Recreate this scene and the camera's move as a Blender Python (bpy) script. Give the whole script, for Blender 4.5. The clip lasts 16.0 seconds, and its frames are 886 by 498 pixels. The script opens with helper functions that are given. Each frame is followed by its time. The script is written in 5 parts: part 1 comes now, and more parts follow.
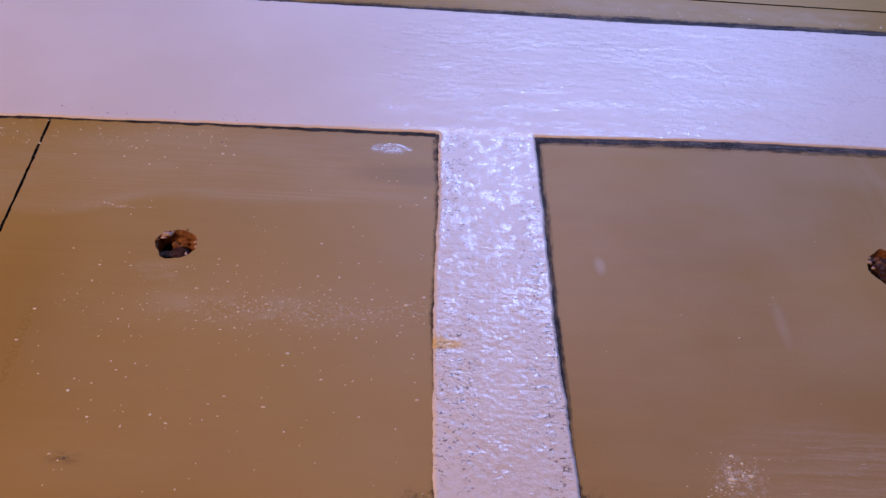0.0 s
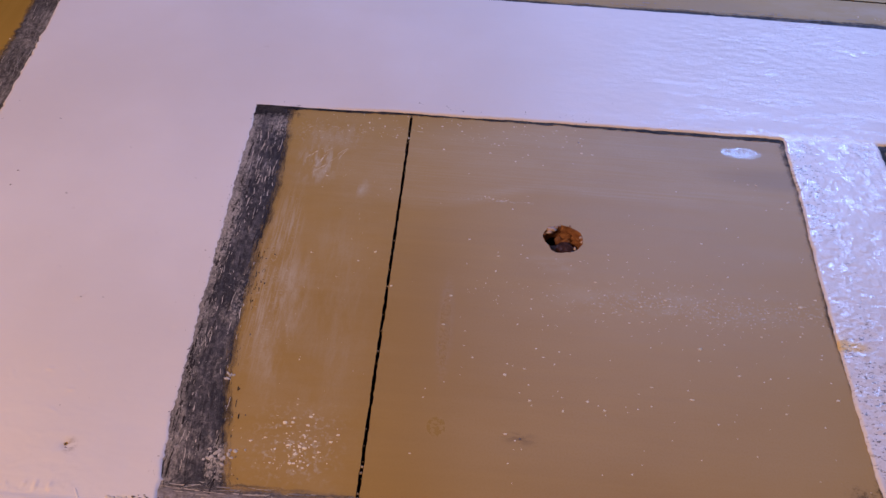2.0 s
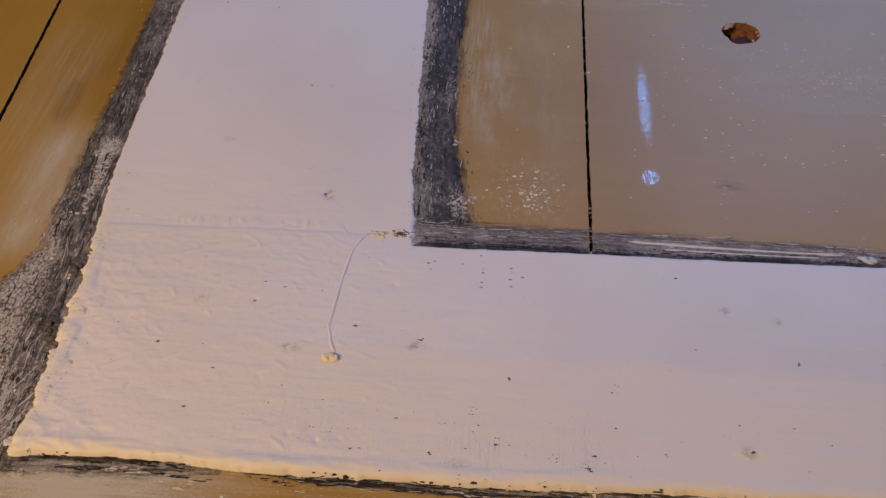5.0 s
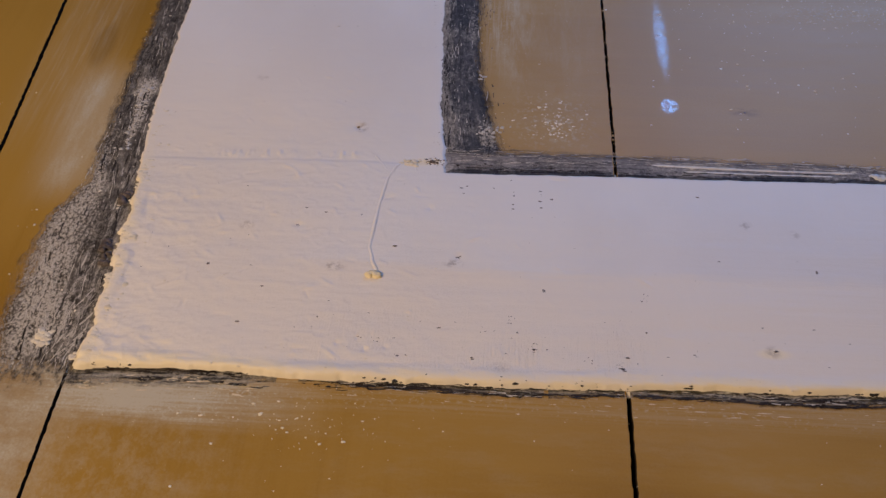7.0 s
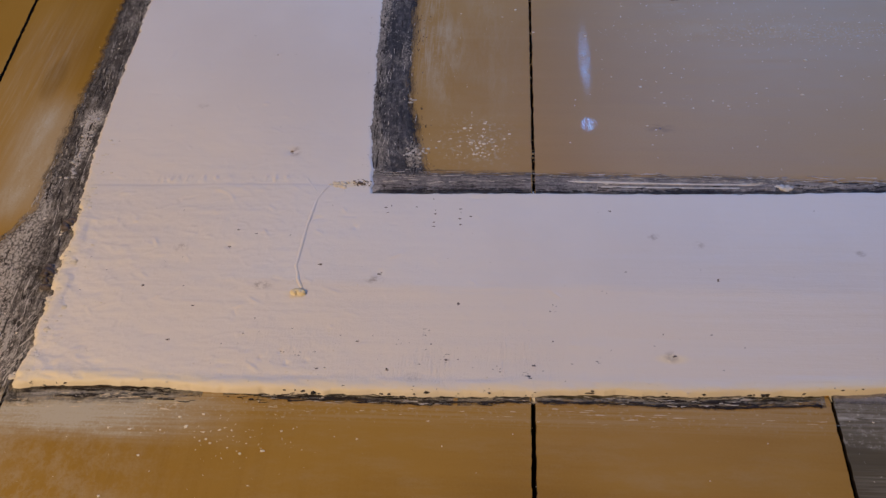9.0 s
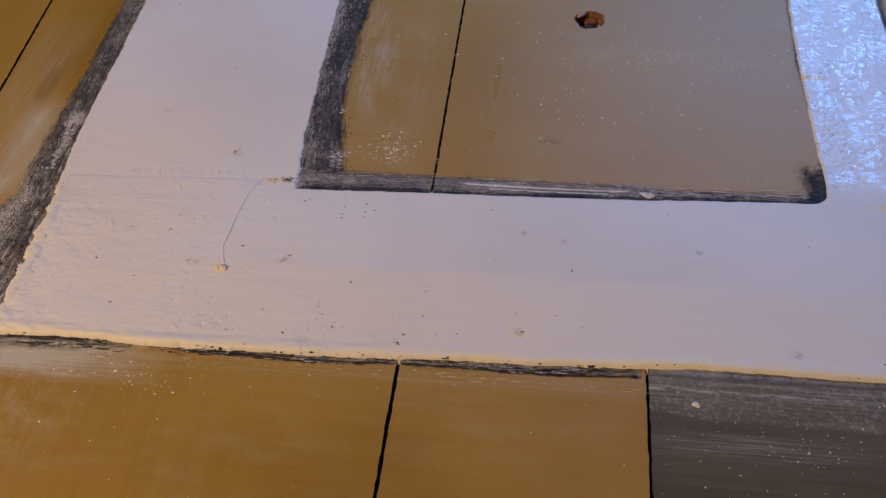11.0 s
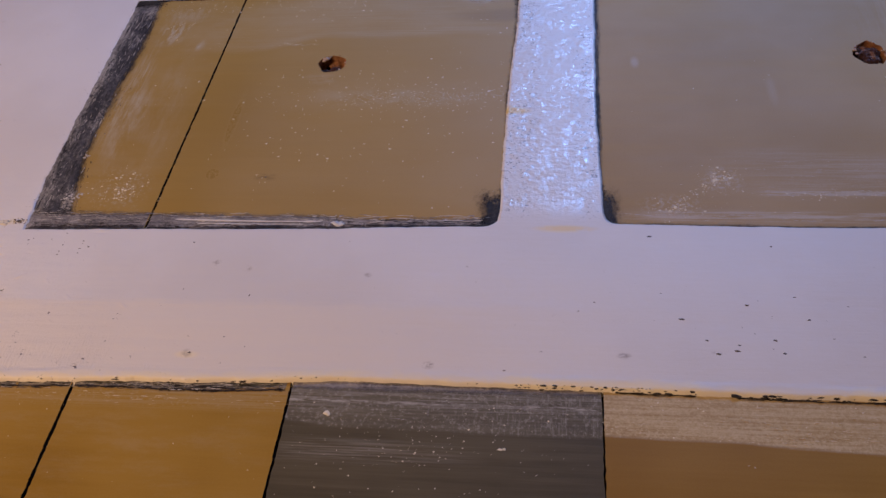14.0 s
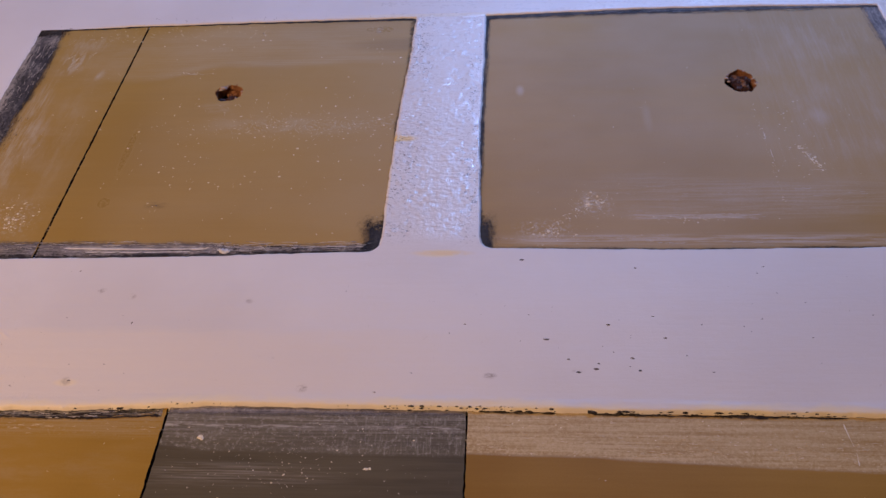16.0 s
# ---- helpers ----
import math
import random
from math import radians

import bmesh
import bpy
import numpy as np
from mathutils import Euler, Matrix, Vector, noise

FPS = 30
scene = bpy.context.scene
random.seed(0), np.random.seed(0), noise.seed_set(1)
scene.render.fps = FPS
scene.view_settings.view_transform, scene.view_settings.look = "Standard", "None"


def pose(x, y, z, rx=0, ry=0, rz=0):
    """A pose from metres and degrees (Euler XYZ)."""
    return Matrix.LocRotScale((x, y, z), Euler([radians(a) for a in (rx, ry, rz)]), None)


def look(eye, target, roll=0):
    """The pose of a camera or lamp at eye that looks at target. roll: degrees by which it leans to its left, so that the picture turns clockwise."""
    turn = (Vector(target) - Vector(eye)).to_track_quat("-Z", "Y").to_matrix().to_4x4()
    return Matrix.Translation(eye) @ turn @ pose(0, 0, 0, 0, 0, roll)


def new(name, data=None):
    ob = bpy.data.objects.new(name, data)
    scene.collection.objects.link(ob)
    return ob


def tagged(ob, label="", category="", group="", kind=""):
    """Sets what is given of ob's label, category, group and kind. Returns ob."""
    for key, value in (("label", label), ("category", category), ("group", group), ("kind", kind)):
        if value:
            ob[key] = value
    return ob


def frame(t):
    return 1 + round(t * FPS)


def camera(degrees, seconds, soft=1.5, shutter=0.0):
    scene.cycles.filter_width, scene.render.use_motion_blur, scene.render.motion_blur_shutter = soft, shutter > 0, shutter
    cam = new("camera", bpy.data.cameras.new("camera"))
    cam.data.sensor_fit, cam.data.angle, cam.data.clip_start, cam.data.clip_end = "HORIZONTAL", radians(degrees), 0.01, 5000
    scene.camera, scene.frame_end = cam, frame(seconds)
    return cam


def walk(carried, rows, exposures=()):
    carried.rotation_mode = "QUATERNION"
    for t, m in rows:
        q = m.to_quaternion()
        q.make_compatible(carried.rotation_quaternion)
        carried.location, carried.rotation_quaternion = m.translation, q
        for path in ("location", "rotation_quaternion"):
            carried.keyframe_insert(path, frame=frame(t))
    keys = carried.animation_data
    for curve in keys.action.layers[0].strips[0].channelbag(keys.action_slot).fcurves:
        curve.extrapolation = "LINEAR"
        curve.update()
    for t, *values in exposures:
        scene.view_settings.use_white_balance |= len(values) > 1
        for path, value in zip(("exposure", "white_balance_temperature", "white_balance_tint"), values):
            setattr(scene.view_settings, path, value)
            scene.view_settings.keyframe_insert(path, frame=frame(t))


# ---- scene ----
import functools

cam = camera(54.0, 16.0, soft=1.45)
PATH = [
    (0, (0.2242, -0.3853, -0.1538), (0.3231, 0.7196, 0.8559), -0.91),
    (0.5, (0.1803, -0.3849, -0.1596), (0.2489, 0.7174, 0.8553), 0.59),
    (1, (0.1366, -0.3859, -0.1689), (0.1770, 0.7131, 0.8512), 2.39),
    (1.5, (0.0792, -0.3859, -0.1704), (0.0775, 0.7203, 0.8428), 4.51),
    (2, (0.0334, -0.3803, -0.1730), (0.0225, 0.7238, 0.8423), 5.06),
    (2.5, (0.0044, -0.3843, -0.1819), (-0.0216, 0.7321, 0.8196), 5.34),
    (3, (-0.0111, -0.3850, -0.2023), (-0.0489, 0.7301, 0.8002), 5.43),
    (3.5, (-0.0223, -0.3695, -0.2303), (-0.0722, 0.7571, 0.7588), 5.42),
    (4, (-0.0318, -0.3581, -0.2628), (-0.0927, 0.7726, 0.7210), 5.46),
    (4.5, (-0.0432, -0.3503, -0.2834), (-0.1076, 0.7852, 0.6946), 5.58),
    (5, (-0.0512, -0.3434, -0.2902), (-0.1346, 0.8071, 0.6687), 6.09),
    (5.2, (-0.0559, -0.3460, -0.2942), (-0.1422, 0.8115, 0.6560), 6.14),
    (7.3, (-0.0694, -0.3426, -0.3278), (-0.1366, 0.8337, 0.6005), 4.27),
    (7.5, (-0.0681, -0.3447, -0.3283), (-0.1349, 0.8308, 0.6011), 4.14),
    (8, (-0.0630, -0.3468, -0.3317), (-0.1393, 0.8255, 0.6010), 4.15),
    (8.5, (-0.0539, -0.3470, -0.3369), (-0.1295, 0.8243, 0.5971), 3.83),
    (9, (-0.0235, -0.3624, -0.3362), (-0.1066, 0.8017, 0.6061), 3.60),
    (9.2, (-0.0143, -0.3679, -0.3435), (-0.1006, 0.7936, 0.6016), 3.59),
    (11.3, (0.1013, -0.4168, -0.3919), (-0.0815, 0.7284, 0.5594), 9.04),
    (11.5, (0.1200, -0.4151, -0.3917), (-0.0668, 0.7266, 0.5631), 9.21),
    (12, (0.1573, -0.4162, -0.3988), (-0.0478, 0.7163, 0.5632), 9.72),
    (12.5, (0.2021, -0.4185, -0.3960), (-0.0099, 0.7081, 0.5714), 9.41),
    (13, (0.2258, -0.4198, -0.4021), (0.0228, 0.6978, 0.5776), 8.73),
    (13.5, (0.2544, -0.4254, -0.4009), (0.0593, 0.6862, 0.5871), 7.95),
    (14, (0.2880, -0.4316, -0.4057), (0.1037, 0.6744, 0.5906), 7.10),
    (14.5, (0.3172, -0.4368, -0.4079), (0.1543, 0.6659, 0.5958), 5.97),
    (15, (0.3268, -0.4336, -0.4054), (0.1893, 0.6684, 0.6030), 4.82),
    (15.5, (0.3355, -0.4412, -0.4084), (0.2067, 0.6527, 0.6099), 4.44),
    (16, (0.3437, -0.4469, -0.4109), (0.2307, 0.6454, 0.6108), 3.93),
]
walk(cam, [(t, look(eye, target, roll)) for t, eye, target, roll in PATH],
     exposures=[(0, 0.15, 7500, 41), (2.5, 0.17, 6750, 27), (4, 0.13, 6850, 16), (4.5, 0.07, 6520, 13), (5, -0.09, 6180, 9), (8.5, -0.11, 5860, 4), (12.5, -0.10, 6080, 12), (16, 0.17, 6900, 22)])

# ---- light ----
world = bpy.data.worlds.new("world")
scene.world = world
world.use_nodes = True
world.node_tree.nodes["Background"].inputs["Color"].default_value = (0.02, 0.022, 0.03, 1)
world.node_tree.nodes["Background"].inputs["Strength"].default_value = 1.0


def area_lamp(name, eye, target, sx, sy, watts, color, spread=180):
    data = bpy.data.lights.new(name, "AREA")
    data.shape, data.size, data.size_y = "RECTANGLE", sx, sy
    data.energy, data.color, data.spread = watts, color, radians(spread)
    ob = new(name, data)
    ob.matrix_world = look(eye, target)
    return ob


# a cool ceiling panel in front of the wall, and a warm lamp low down at the side
area_lamp("ceiling_panel_lamp", (0.70, -1.10, 1.48), (0.58, 0.0, 1.06), 0.97, 0.58, 14.8, (0.19, 0.43, 1.0), 112)
area_lamp("warm_side_lamp", (-0.93, -1.09, -0.85), (0.1, 0.0, 0.05), 0.26, 0.26, 20.8, (1.0, 0.68, 0.43))


# ---- materials ----
class Tree:
    """Short ways to lay nodes in a material."""

    def __init__(self, name):
        self.mat = bpy.data.materials.new(name)
        self.mat.use_nodes = True
        self.t = self.mat.node_tree
        self.bsdf = self.t.nodes["Principled BSDF"]
        self.pos = self.t.nodes.new("ShaderNodeTexCoord").outputs["Object"]
        sep = self.t.nodes.new("ShaderNodeSeparateXYZ")
        self.t.links.new(self.pos, sep.inputs[0])
        self.x, self.z = sep.outputs[0], sep.outputs[2]

    def put(self, value, socket):
        if isinstance(value, bpy.types.NodeSocket):
            self.t.links.new(value, socket)
        else:
            socket.default_value = value

    def m(self, op, a, b=0.0, c=0.0, clamp=False):
        n = self.t.nodes.new("ShaderNodeMath")
        n.operation, n.use_clamp = op, clamp
        for v, s in zip((a, b, c), n.inputs):
            self.put(v, s)
        return n.outputs[0]

    def add(self, *vs):
        out = vs[0]
        for v in vs[1:]:
            out = self.m("ADD", out, v)
        return out

    def mul(self, *vs):
        out = vs[0]
        for v in vs[1:]:
            out = self.m("MULTIPLY", out, v)
        return out

    def ramp(self, v, a, b, lo=0.0, hi=1.0):
        n = self.t.nodes.new("ShaderNodeMapRange")
        n.interpolation_type = "SMOOTHSTEP"
        for k, s in zip((v, a, b, lo, hi), n.inputs):
            self.put(k, s)
        return n.outputs[0]

    def noise(self, sx, sz, detail=4.0, rough=0.6, off=0.0, vec=None):
        k = self.t.nodes.new("ShaderNodeVectorMath")
        k.operation = "MULTIPLY_ADD"
        self.put(vec or self.pos, k.inputs[0])
        k.inputs[1].default_value = (sx, sx if vec is None else sz, sz)
        k.inputs[2].default_value = (off, off * 0.7, -off)
        n = self.t.nodes.new("ShaderNodeTexNoise")
        n.inputs["Scale"].default_value = 1.0
        n.inputs["Detail"].default_value, n.inputs["Roughness"].default_value = detail, rough
        self.put(k.outputs[0], n.inputs["Vector"])
        return n.outputs["Fac"]

    def cells(self, sx, sz, feature="F1"):
        k = self.t.nodes.new("ShaderNodeVectorMath")
        k.operation = "MULTIPLY"
        self.put(self.pos, k.inputs[0])
        k.inputs[1].default_value = (sx, sx, sz)
        n = self.t.nodes.new("ShaderNodeTexVoronoi")
        n.feature = feature
        n.inputs["Scale"].default_value = 1.0
        self.put(k.outputs[0], n.inputs["Vector"])
        return n.outputs["Distance"]

    def spot(self, cx, cz, rx, rz, soft=0.5):
        dx = self.m("DIVIDE", self.m("SUBTRACT", self.x, cx), rx)
        dz = self.m("DIVIDE", self.m("SUBTRACT", self.z, cz), rz)
        d = self.m("SQRT", self.add(self.mul(dx, dx), self.mul(dz, dz)))
        return self.ramp(d, 1 + soft, 1 - soft)

    def box(self, x0, x1, z0, z1, s=0.004, sz=None, z=None):
        z, sz = z or self.z, sz or s
        return self.mul(self.ramp(self.x, x0 - s, x0 + s), self.ramp(self.x, x1 + s, x1 - s),
                        self.ramp(z, z0 - sz, z0 + sz), self.ramp(z, z1 + sz, z1 - sz))

    def mix(self, f, a, b):
        n = self.t.nodes.new("ShaderNodeMix")
        n.data_type = "RGBA"
        self.put(f, n.inputs["Factor"])
        for v, s in zip((a, b), (n.inputs[6], n.inputs[7])):
            self.put(v if isinstance(v, bpy.types.NodeSocket) else (*v, 1.0), s)
        return n.outputs[2]

    def uv(self):
        n = self.t.nodes.new("ShaderNodeUVMap")
        n.uv_map = "UVMap"
        sep = self.t.nodes.new("ShaderNodeSeparateXYZ")
        self.t.links.new(n.outputs[0], sep.inputs[0])
        return n.outputs[0], sep.outputs[0], sep.outputs[1]

    def bump(self, height, distance, strength=1.0, normal=None):
        n = self.t.nodes.new("ShaderNodeBump")
        n.inputs["Distance"].default_value = distance
        self.put(strength, n.inputs["Strength"])
        self.put(height, n.inputs["Height"])
        if normal:
            self.put(normal, n.inputs["Normal"])
        return n.outputs[0]

    def finish(self, color, rough, normal=None, spec=0.5, metal=0.0):
        self.put(color if isinstance(color, bpy.types.NodeSocket) else (*color, 1.0), self.bsdf.inputs["Base Color"])
        self.put(rough, self.bsdf.inputs["Roughness"])
        self.put(spec, self.bsdf.inputs["Specular IOR Level"])
        self.put(metal, self.bsdf.inputs["Metallic"])
        if normal:
            self.put(normal, self.bsdf.inputs["Normal"])
        return self.mat


def brown_paint(k):
    """Colour, roughness and normal of the brown-painted boards: brush streaks, chalky haze, scuffs, a few glossy spots."""
    big = k.noise(5, 5, 3, 0.5, 3.1)
    grain = k.noise(160, 7, 5, 0.65, 1.7)
    cross = k.noise(9, 190, 5, 0.65, 5.2)
    fine = k.noise(900, 900, 2, 0.5)
    # below the lower rail and in the fields the brush went along, beside the frame it went up and down
    upright = k.ramp(k.x, -0.06, -0.10)
    streak = k.add(k.mul(upright, grain), k.mul(k.m("SUBTRACT", 1.0, upright), cross))
    tone = k.add(k.mul(big, 0.74), k.mul(streak, 0.18), k.mul(fine, 0.08))
    color = k.mix(k.ramp(tone, 0.36, 0.62), BROWN_DARK, BROWN_LIGHT)
    # a paler brown above the lower rail, fading out towards the left
    color = k.mix(k.mul(k.ramp(k.z, -0.125, -0.115), k.ramp(k.x, -0.20, -0.12), 0.45), color, (0.435, 0.278, 0.070))
    # chalky haze with brushed edges
    cloud = k.ramp(k.noise(26, 60, 5, 0.62, 9.0), 0.35, 0.72)
    brushed = k.ramp(k.noise(18, 420, 4, 0.7, 4.0), 0.38, 0.66)
    updown = k.ramp(k.noise(420, 22, 4, 0.7, 7.0), 0.42, 0.70)
    soft = k.ramp(k.noise(60, 15, 6, 0.7, 17.0), 0.42, 0.68)
    wavez = k.add(k.z, k.mul(k.m("SUBTRACT", k.noise(9, 9, 2, 0.5, 2.0), 0.5), 0.03))
    hair = k.ramp(k.noise(16, 700, 4, 0.65, 81.0), 0.36, 0.66)
    fleck = k.ramp(k.noise(520, 640, 3, 0.7, 84.0), 0.52, 0.70)
    arc = k.add(wavez, k.mul(k.m("SUBTRACT", k.x, 0.14), k.m("SUBTRACT", k.x, 0.14), 0.55), k.mul(k.x, -0.05))
    haze = k.add(
        # a thin even paler tint over the field right of the joint
        k.mul(k.box(0.03, 0.27, 0.0, 0.32, 0.04), k.ramp(k.noise(14, 30, 4, 0.55, 86.0), 0.25, 0.75, 0.6, 1.0), 0.17),
        # a wide veil over the upper part of the field, brushed along, with a paler lower edge
        k.mul(k.box(-0.02, 0.245, 0.232, 0.292, 0.06, 0.014, arc), k.add(k.mul(hair, 0.35), k.mul(cloud, 0.3), 0.35), 0.26),
        k.mul(k.box(0.02, 0.250, 0.226, 0.233, 0.05, 0.006, arc), k.add(k.mul(hair, 0.6), 0.4), 0.26),
        k.mul(k.box(0.040, 0.080, 0.2205, 0.2225, 0.010, 0.0012), fleck, 0.8),
        k.mul(k.box(0.08, 0.25, 0.128, 0.166, 0.05, 0.012, wavez), k.add(k.mul(cloud, 0.5), k.mul(fleck, 0.5)), 0.20),
        k.mul(k.box(0.12, 0.25, 0.140, 0.153, 0.04, 0.006, wavez), k.m("MAXIMUM", fleck, k.mul(cloud, 0.5)), 0.95),
        # a paler tint left of the joint, and one on the second hole's board
        k.mul(k.box(-0.09, 0.00, -0.02, 0.31, 0.03), k.add(k.mul(cloud, 0.6), 0.4), 0.15),
        k.mul(k.box(0.29, 0.80, -0.02, 0.33, 0.01), k.ramp(k.noise(8, 12, 3, 0.5, 80.0), 0.10, 0.90), k.ramp(k.z, 0.0, 0.22, 0.7, 1.0), 0.46),
        # upright scrubbing beside the grey edge
        k.mul(k.spot(-0.066, 0.150, 0.010, 0.060), k.m("MAXIMUM", updown, k.mul(fleck, 0.8)), 0.55),
        k.mul(k.spot(-0.054, 0.115, 0.010, 0.045), soft, 0.42),
        k.mul(k.spot(-0.030, 0.130, 0.020, 0.070), soft, 0.16),
        k.mul(k.spot(-0.056, 0.244, 0.012, 0.016, 0.7), k.ramp(k.noise(240, 60, 5, 0.7, 17.5), 0.44, 0.64), 0.60),
        k.mul(k.spot(-0.028, 0.224, 0.006, 0.007, 0.8), soft, 0.6),
        k.mul(k.box(-0.075, -0.030, 0.262, 0.284, 0.012, 0.008), k.m("MAXIMUM", fleck, k.mul(soft, 0.5)), 0.60),
        k.mul(k.box(-0.052, -0.015, 0.022, 0.058, 0.012), k.ramp(k.noise(260, 260, 4, 0.7, 63.0), 0.50, 0.68), 0.60),
        k.mul(k.spot(0.095, 0.172, 0.012, 0.006, 0.7), cloud, 0.55),
        # splashes, wiped patches and pale marks on the board with the second hole
        k.mul(k.spot(0.406, 0.051, 0.010, 0.010, 0.8), k.ramp(k.noise(260, 320, 5, 0.7, 61.0), 0.46, 0.60), 0.85),
        k.mul(k.spot(0.370, 0.026, 0.016, 0.008, 0.8), k.ramp(k.noise(300, 300, 4, 0.7, 61.5), 0.47, 0.62), 0.80),
        k.mul(k.spot(0.3535, 0.1900, 0.0030, 0.0060, 0.7), 0.55),
        k.mul(k.spot(0.455, 0.152, 0.003, 0.014, 0.8), 0.22),
        k.mul(k.spot(0.590, 0.150, 0.006, 0.010, 0.8), 0.35),
        k.mul(k.box(0.42, 0.62, 0.034, 0.076, 0.05, 0.010, wavez), k.add(k.mul(brushed, 0.5), k.mul(cloud, 0.3), k.mul(fleck, 0.3)), 0.50),
        k.mul(k.box(0.435, 0.515, 0.0365, 0.0405, 0.012, 0.0016), k.ramp(k.noise(60, 800, 4, 0.7, 85.0), 0.40, 0.56), 0.85),
        k.mul(k.box(0.35, 0.70, 0.012, 0.020, 0.03, 0.004), brushed, 1.05),
        k.mul(k.box(0.55, 0.665, 0.09, 0.30, 0.03), k.add(k.mul(updown, 0.4), k.mul(soft, 0.6)), 0.36),
        # washed-out brown beside and below the low corner
        k.mul(k.box(-0.312, -0.280, -0.025, 0.070, 0.014, 0.02), k.add(k.mul(soft, 0.5), 0.5), 0.78),
        k.mul(k.box(-0.345, -0.300, 0.02, 0.16, 0.012, 0.04), k.add(k.mul(updown, 0.6), 0.25), 0.34),
        k.mul(k.box(-0.40, -0.255, -0.215, -0.128, 0.02, 0.02), k.add(k.mul(cloud, 0.7), k.mul(fleck, 0.3), 0.4), 0.56),
        k.mul(k.box(-0.262, -0.155, -0.158, -0.132, 0.03, 0.006), k.add(k.mul(hair, 0.30), k.mul(cloud, 0.35), k.mul(fleck, 0.3), 0.25), 0.95),
        k.mul(k.box(-0.20, 0.14, -0.146, -0.130, 0.03, 0.005), k.m("MAXIMUM", k.mul(hair, 0.6), fleck), 0.38),
        k.mul(k.box(-0.258, -0.185, -0.151, -0.136, 0.012, 0.005, wavez), k.add(k.mul(brushed, 0.5), k.mul(fleck, 0.4), 0.25), 0.55),
        k.mul(k.box(-0.206, -0.180, -0.1580, -0.1562, 0.008, 0.0012), k.add(k.mul(hair, 0.6), 0.3), 0.75),
        k.mul(k.spot(-0.235, -0.180, 0.050, 0.030, 0.9), k.ramp(k.noise(130, 110, 6, 0.78, 96.0), 0.40, 0.66), 0.26),
        k.mul(k.box(-0.24, 0.13, -0.24, -0.150, 0.05, 0.010), k.ramp(k.noise(16, 60, 6, 0.75, 97.0), 0.44, 0.72), 0.11),
        k.mul(k.box(0.30, 1.40, 0.470, 0.490, 0.05, 0.006), cloud, 0.35),
    )
    # the dull scraped band along the top of the lower board, with a wavy lower edge
    edge = k.add(k.z, k.mul(k.m("SUBTRACT", k.noise(7, 7, 3, 0.6, 8.0), 0.5), 0.012), k.mul(k.x, 0.035))
    band = k.mul(k.ramp(edge, -0.1432, -0.1402), k.ramp(k.z, -0.10, -0.115), k.ramp(k.x, 0.312, 0.3165))
    dusty = k.mul(k.ramp(k.noise(640, 700, 3, 0.75, 92.0), 0.50, 0.66), k.ramp(edge, -0.126, -0.139, 0.25, 1.0))
    # weaker to the right: a brightness falloff put into the band's colour
    haze = k.add(haze, k.mul(band, k.ramp(k.add(k.mul(k.noise(14, 520, 5, 0.75, 6.0), 0.60), k.mul(k.noise(420, 520, 4, 0.8, 91.0), 0.40)), 0.36, 0.62, 0.28, 0.92), k.ramp(k.x, 0.40, 0.62, 1.0, 0.72)), k.mul(band, dusty, 0.45))
    haze = k.m("MINIMUM", k.mul(haze, k.ramp(fine, 0.25, 0.6, 0.75, 1.0)), 0.85)
    color = k.mix(haze, color, k.mix(band, k.mix(k.ramp(k.x, 0.288, 0.292), CHALK, (0.53, 0.465, 0.40)), (0.63, 0.51, 0.32)))
    # dull stains and small smudges
    smudge = k.add(k.mul(k.spot(0.076, 0.053, 0.007, 0.003, 0.8), k.ramp(k.noise(120, 500, 4, 0.7, 87.0), 0.40, 0.60)), k.mul(k.spot(0.255, 0.262, 0.05, 0.010), 0.5))
    color = k.mix(k.mul(smudge, 0.45), color, (0.09, 0.055, 0.03))
    damp = k.spot(-0.3105, 0.095, 0.007, 0.020, 0.35)
    color = k.mix(k.mul(damp, 0.30), color, (0.13, 0.075, 0.02))
    gloss = k.add(k.spot(0.225, 0.2870, 0.0135, 0.0055, 0.12), k.mul(k.spot(0.0345, 0.118, 0.0035, 0.030, 0.6), 0.7), k.spot(0.0340, 0.056, 0.0048, 0.0058, 0.12))
    gloss = k.mul(k.m("MINIMUM", gloss, 1.0), k.ramp(k.noise(420, 520, 2, 0.6, 60.0), 0.43, 0.53))
    rough = k.add(BROWN_ROUGH, k.mul(haze, 0.22), k.mul(k.m("SUBTRACT", streak, 0.5), 0.16), k.mul(gloss, -0.40))
    height = k.add(k.mul(streak, 0.5), k.mul(fine, 0.12))
    normal = k.bump(height, 0.0005, 0.25)
    normal = k.bump(k.cells(800, 640), 0.0006, k.mul(gloss, k.ramp(k.x, 0.10, 0.20, 0.24, 0.36)), normal)
    # the board with the second hole has lost its shine
    dull = k.mul(k.ramp(k.x, 0.2885, 0.2895), k.ramp(k.z, -0.115, -0.105), k.ramp(k.z, 0.440, 0.436))
    rough = k.add(rough, k.mul(dull, 0.08))
    return color, rough, normal, k.add(0.31, k.mul(gloss, 0.66), k.mul(dull, -0.05))


BROWN_DARK, BROWN_LIGHT, CHALK = (0.262, 0.139, 0.015), (0.368, 0.214, 0.038), (0.535, 0.50, 0.41)
BROWN_ROUGH = 0.45


def board_material():
    k = Tree("brown_board_paint")
    color, rough, normal, spec = brown_paint(k)
    return k.finish(color, rough, normal, spec=spec)


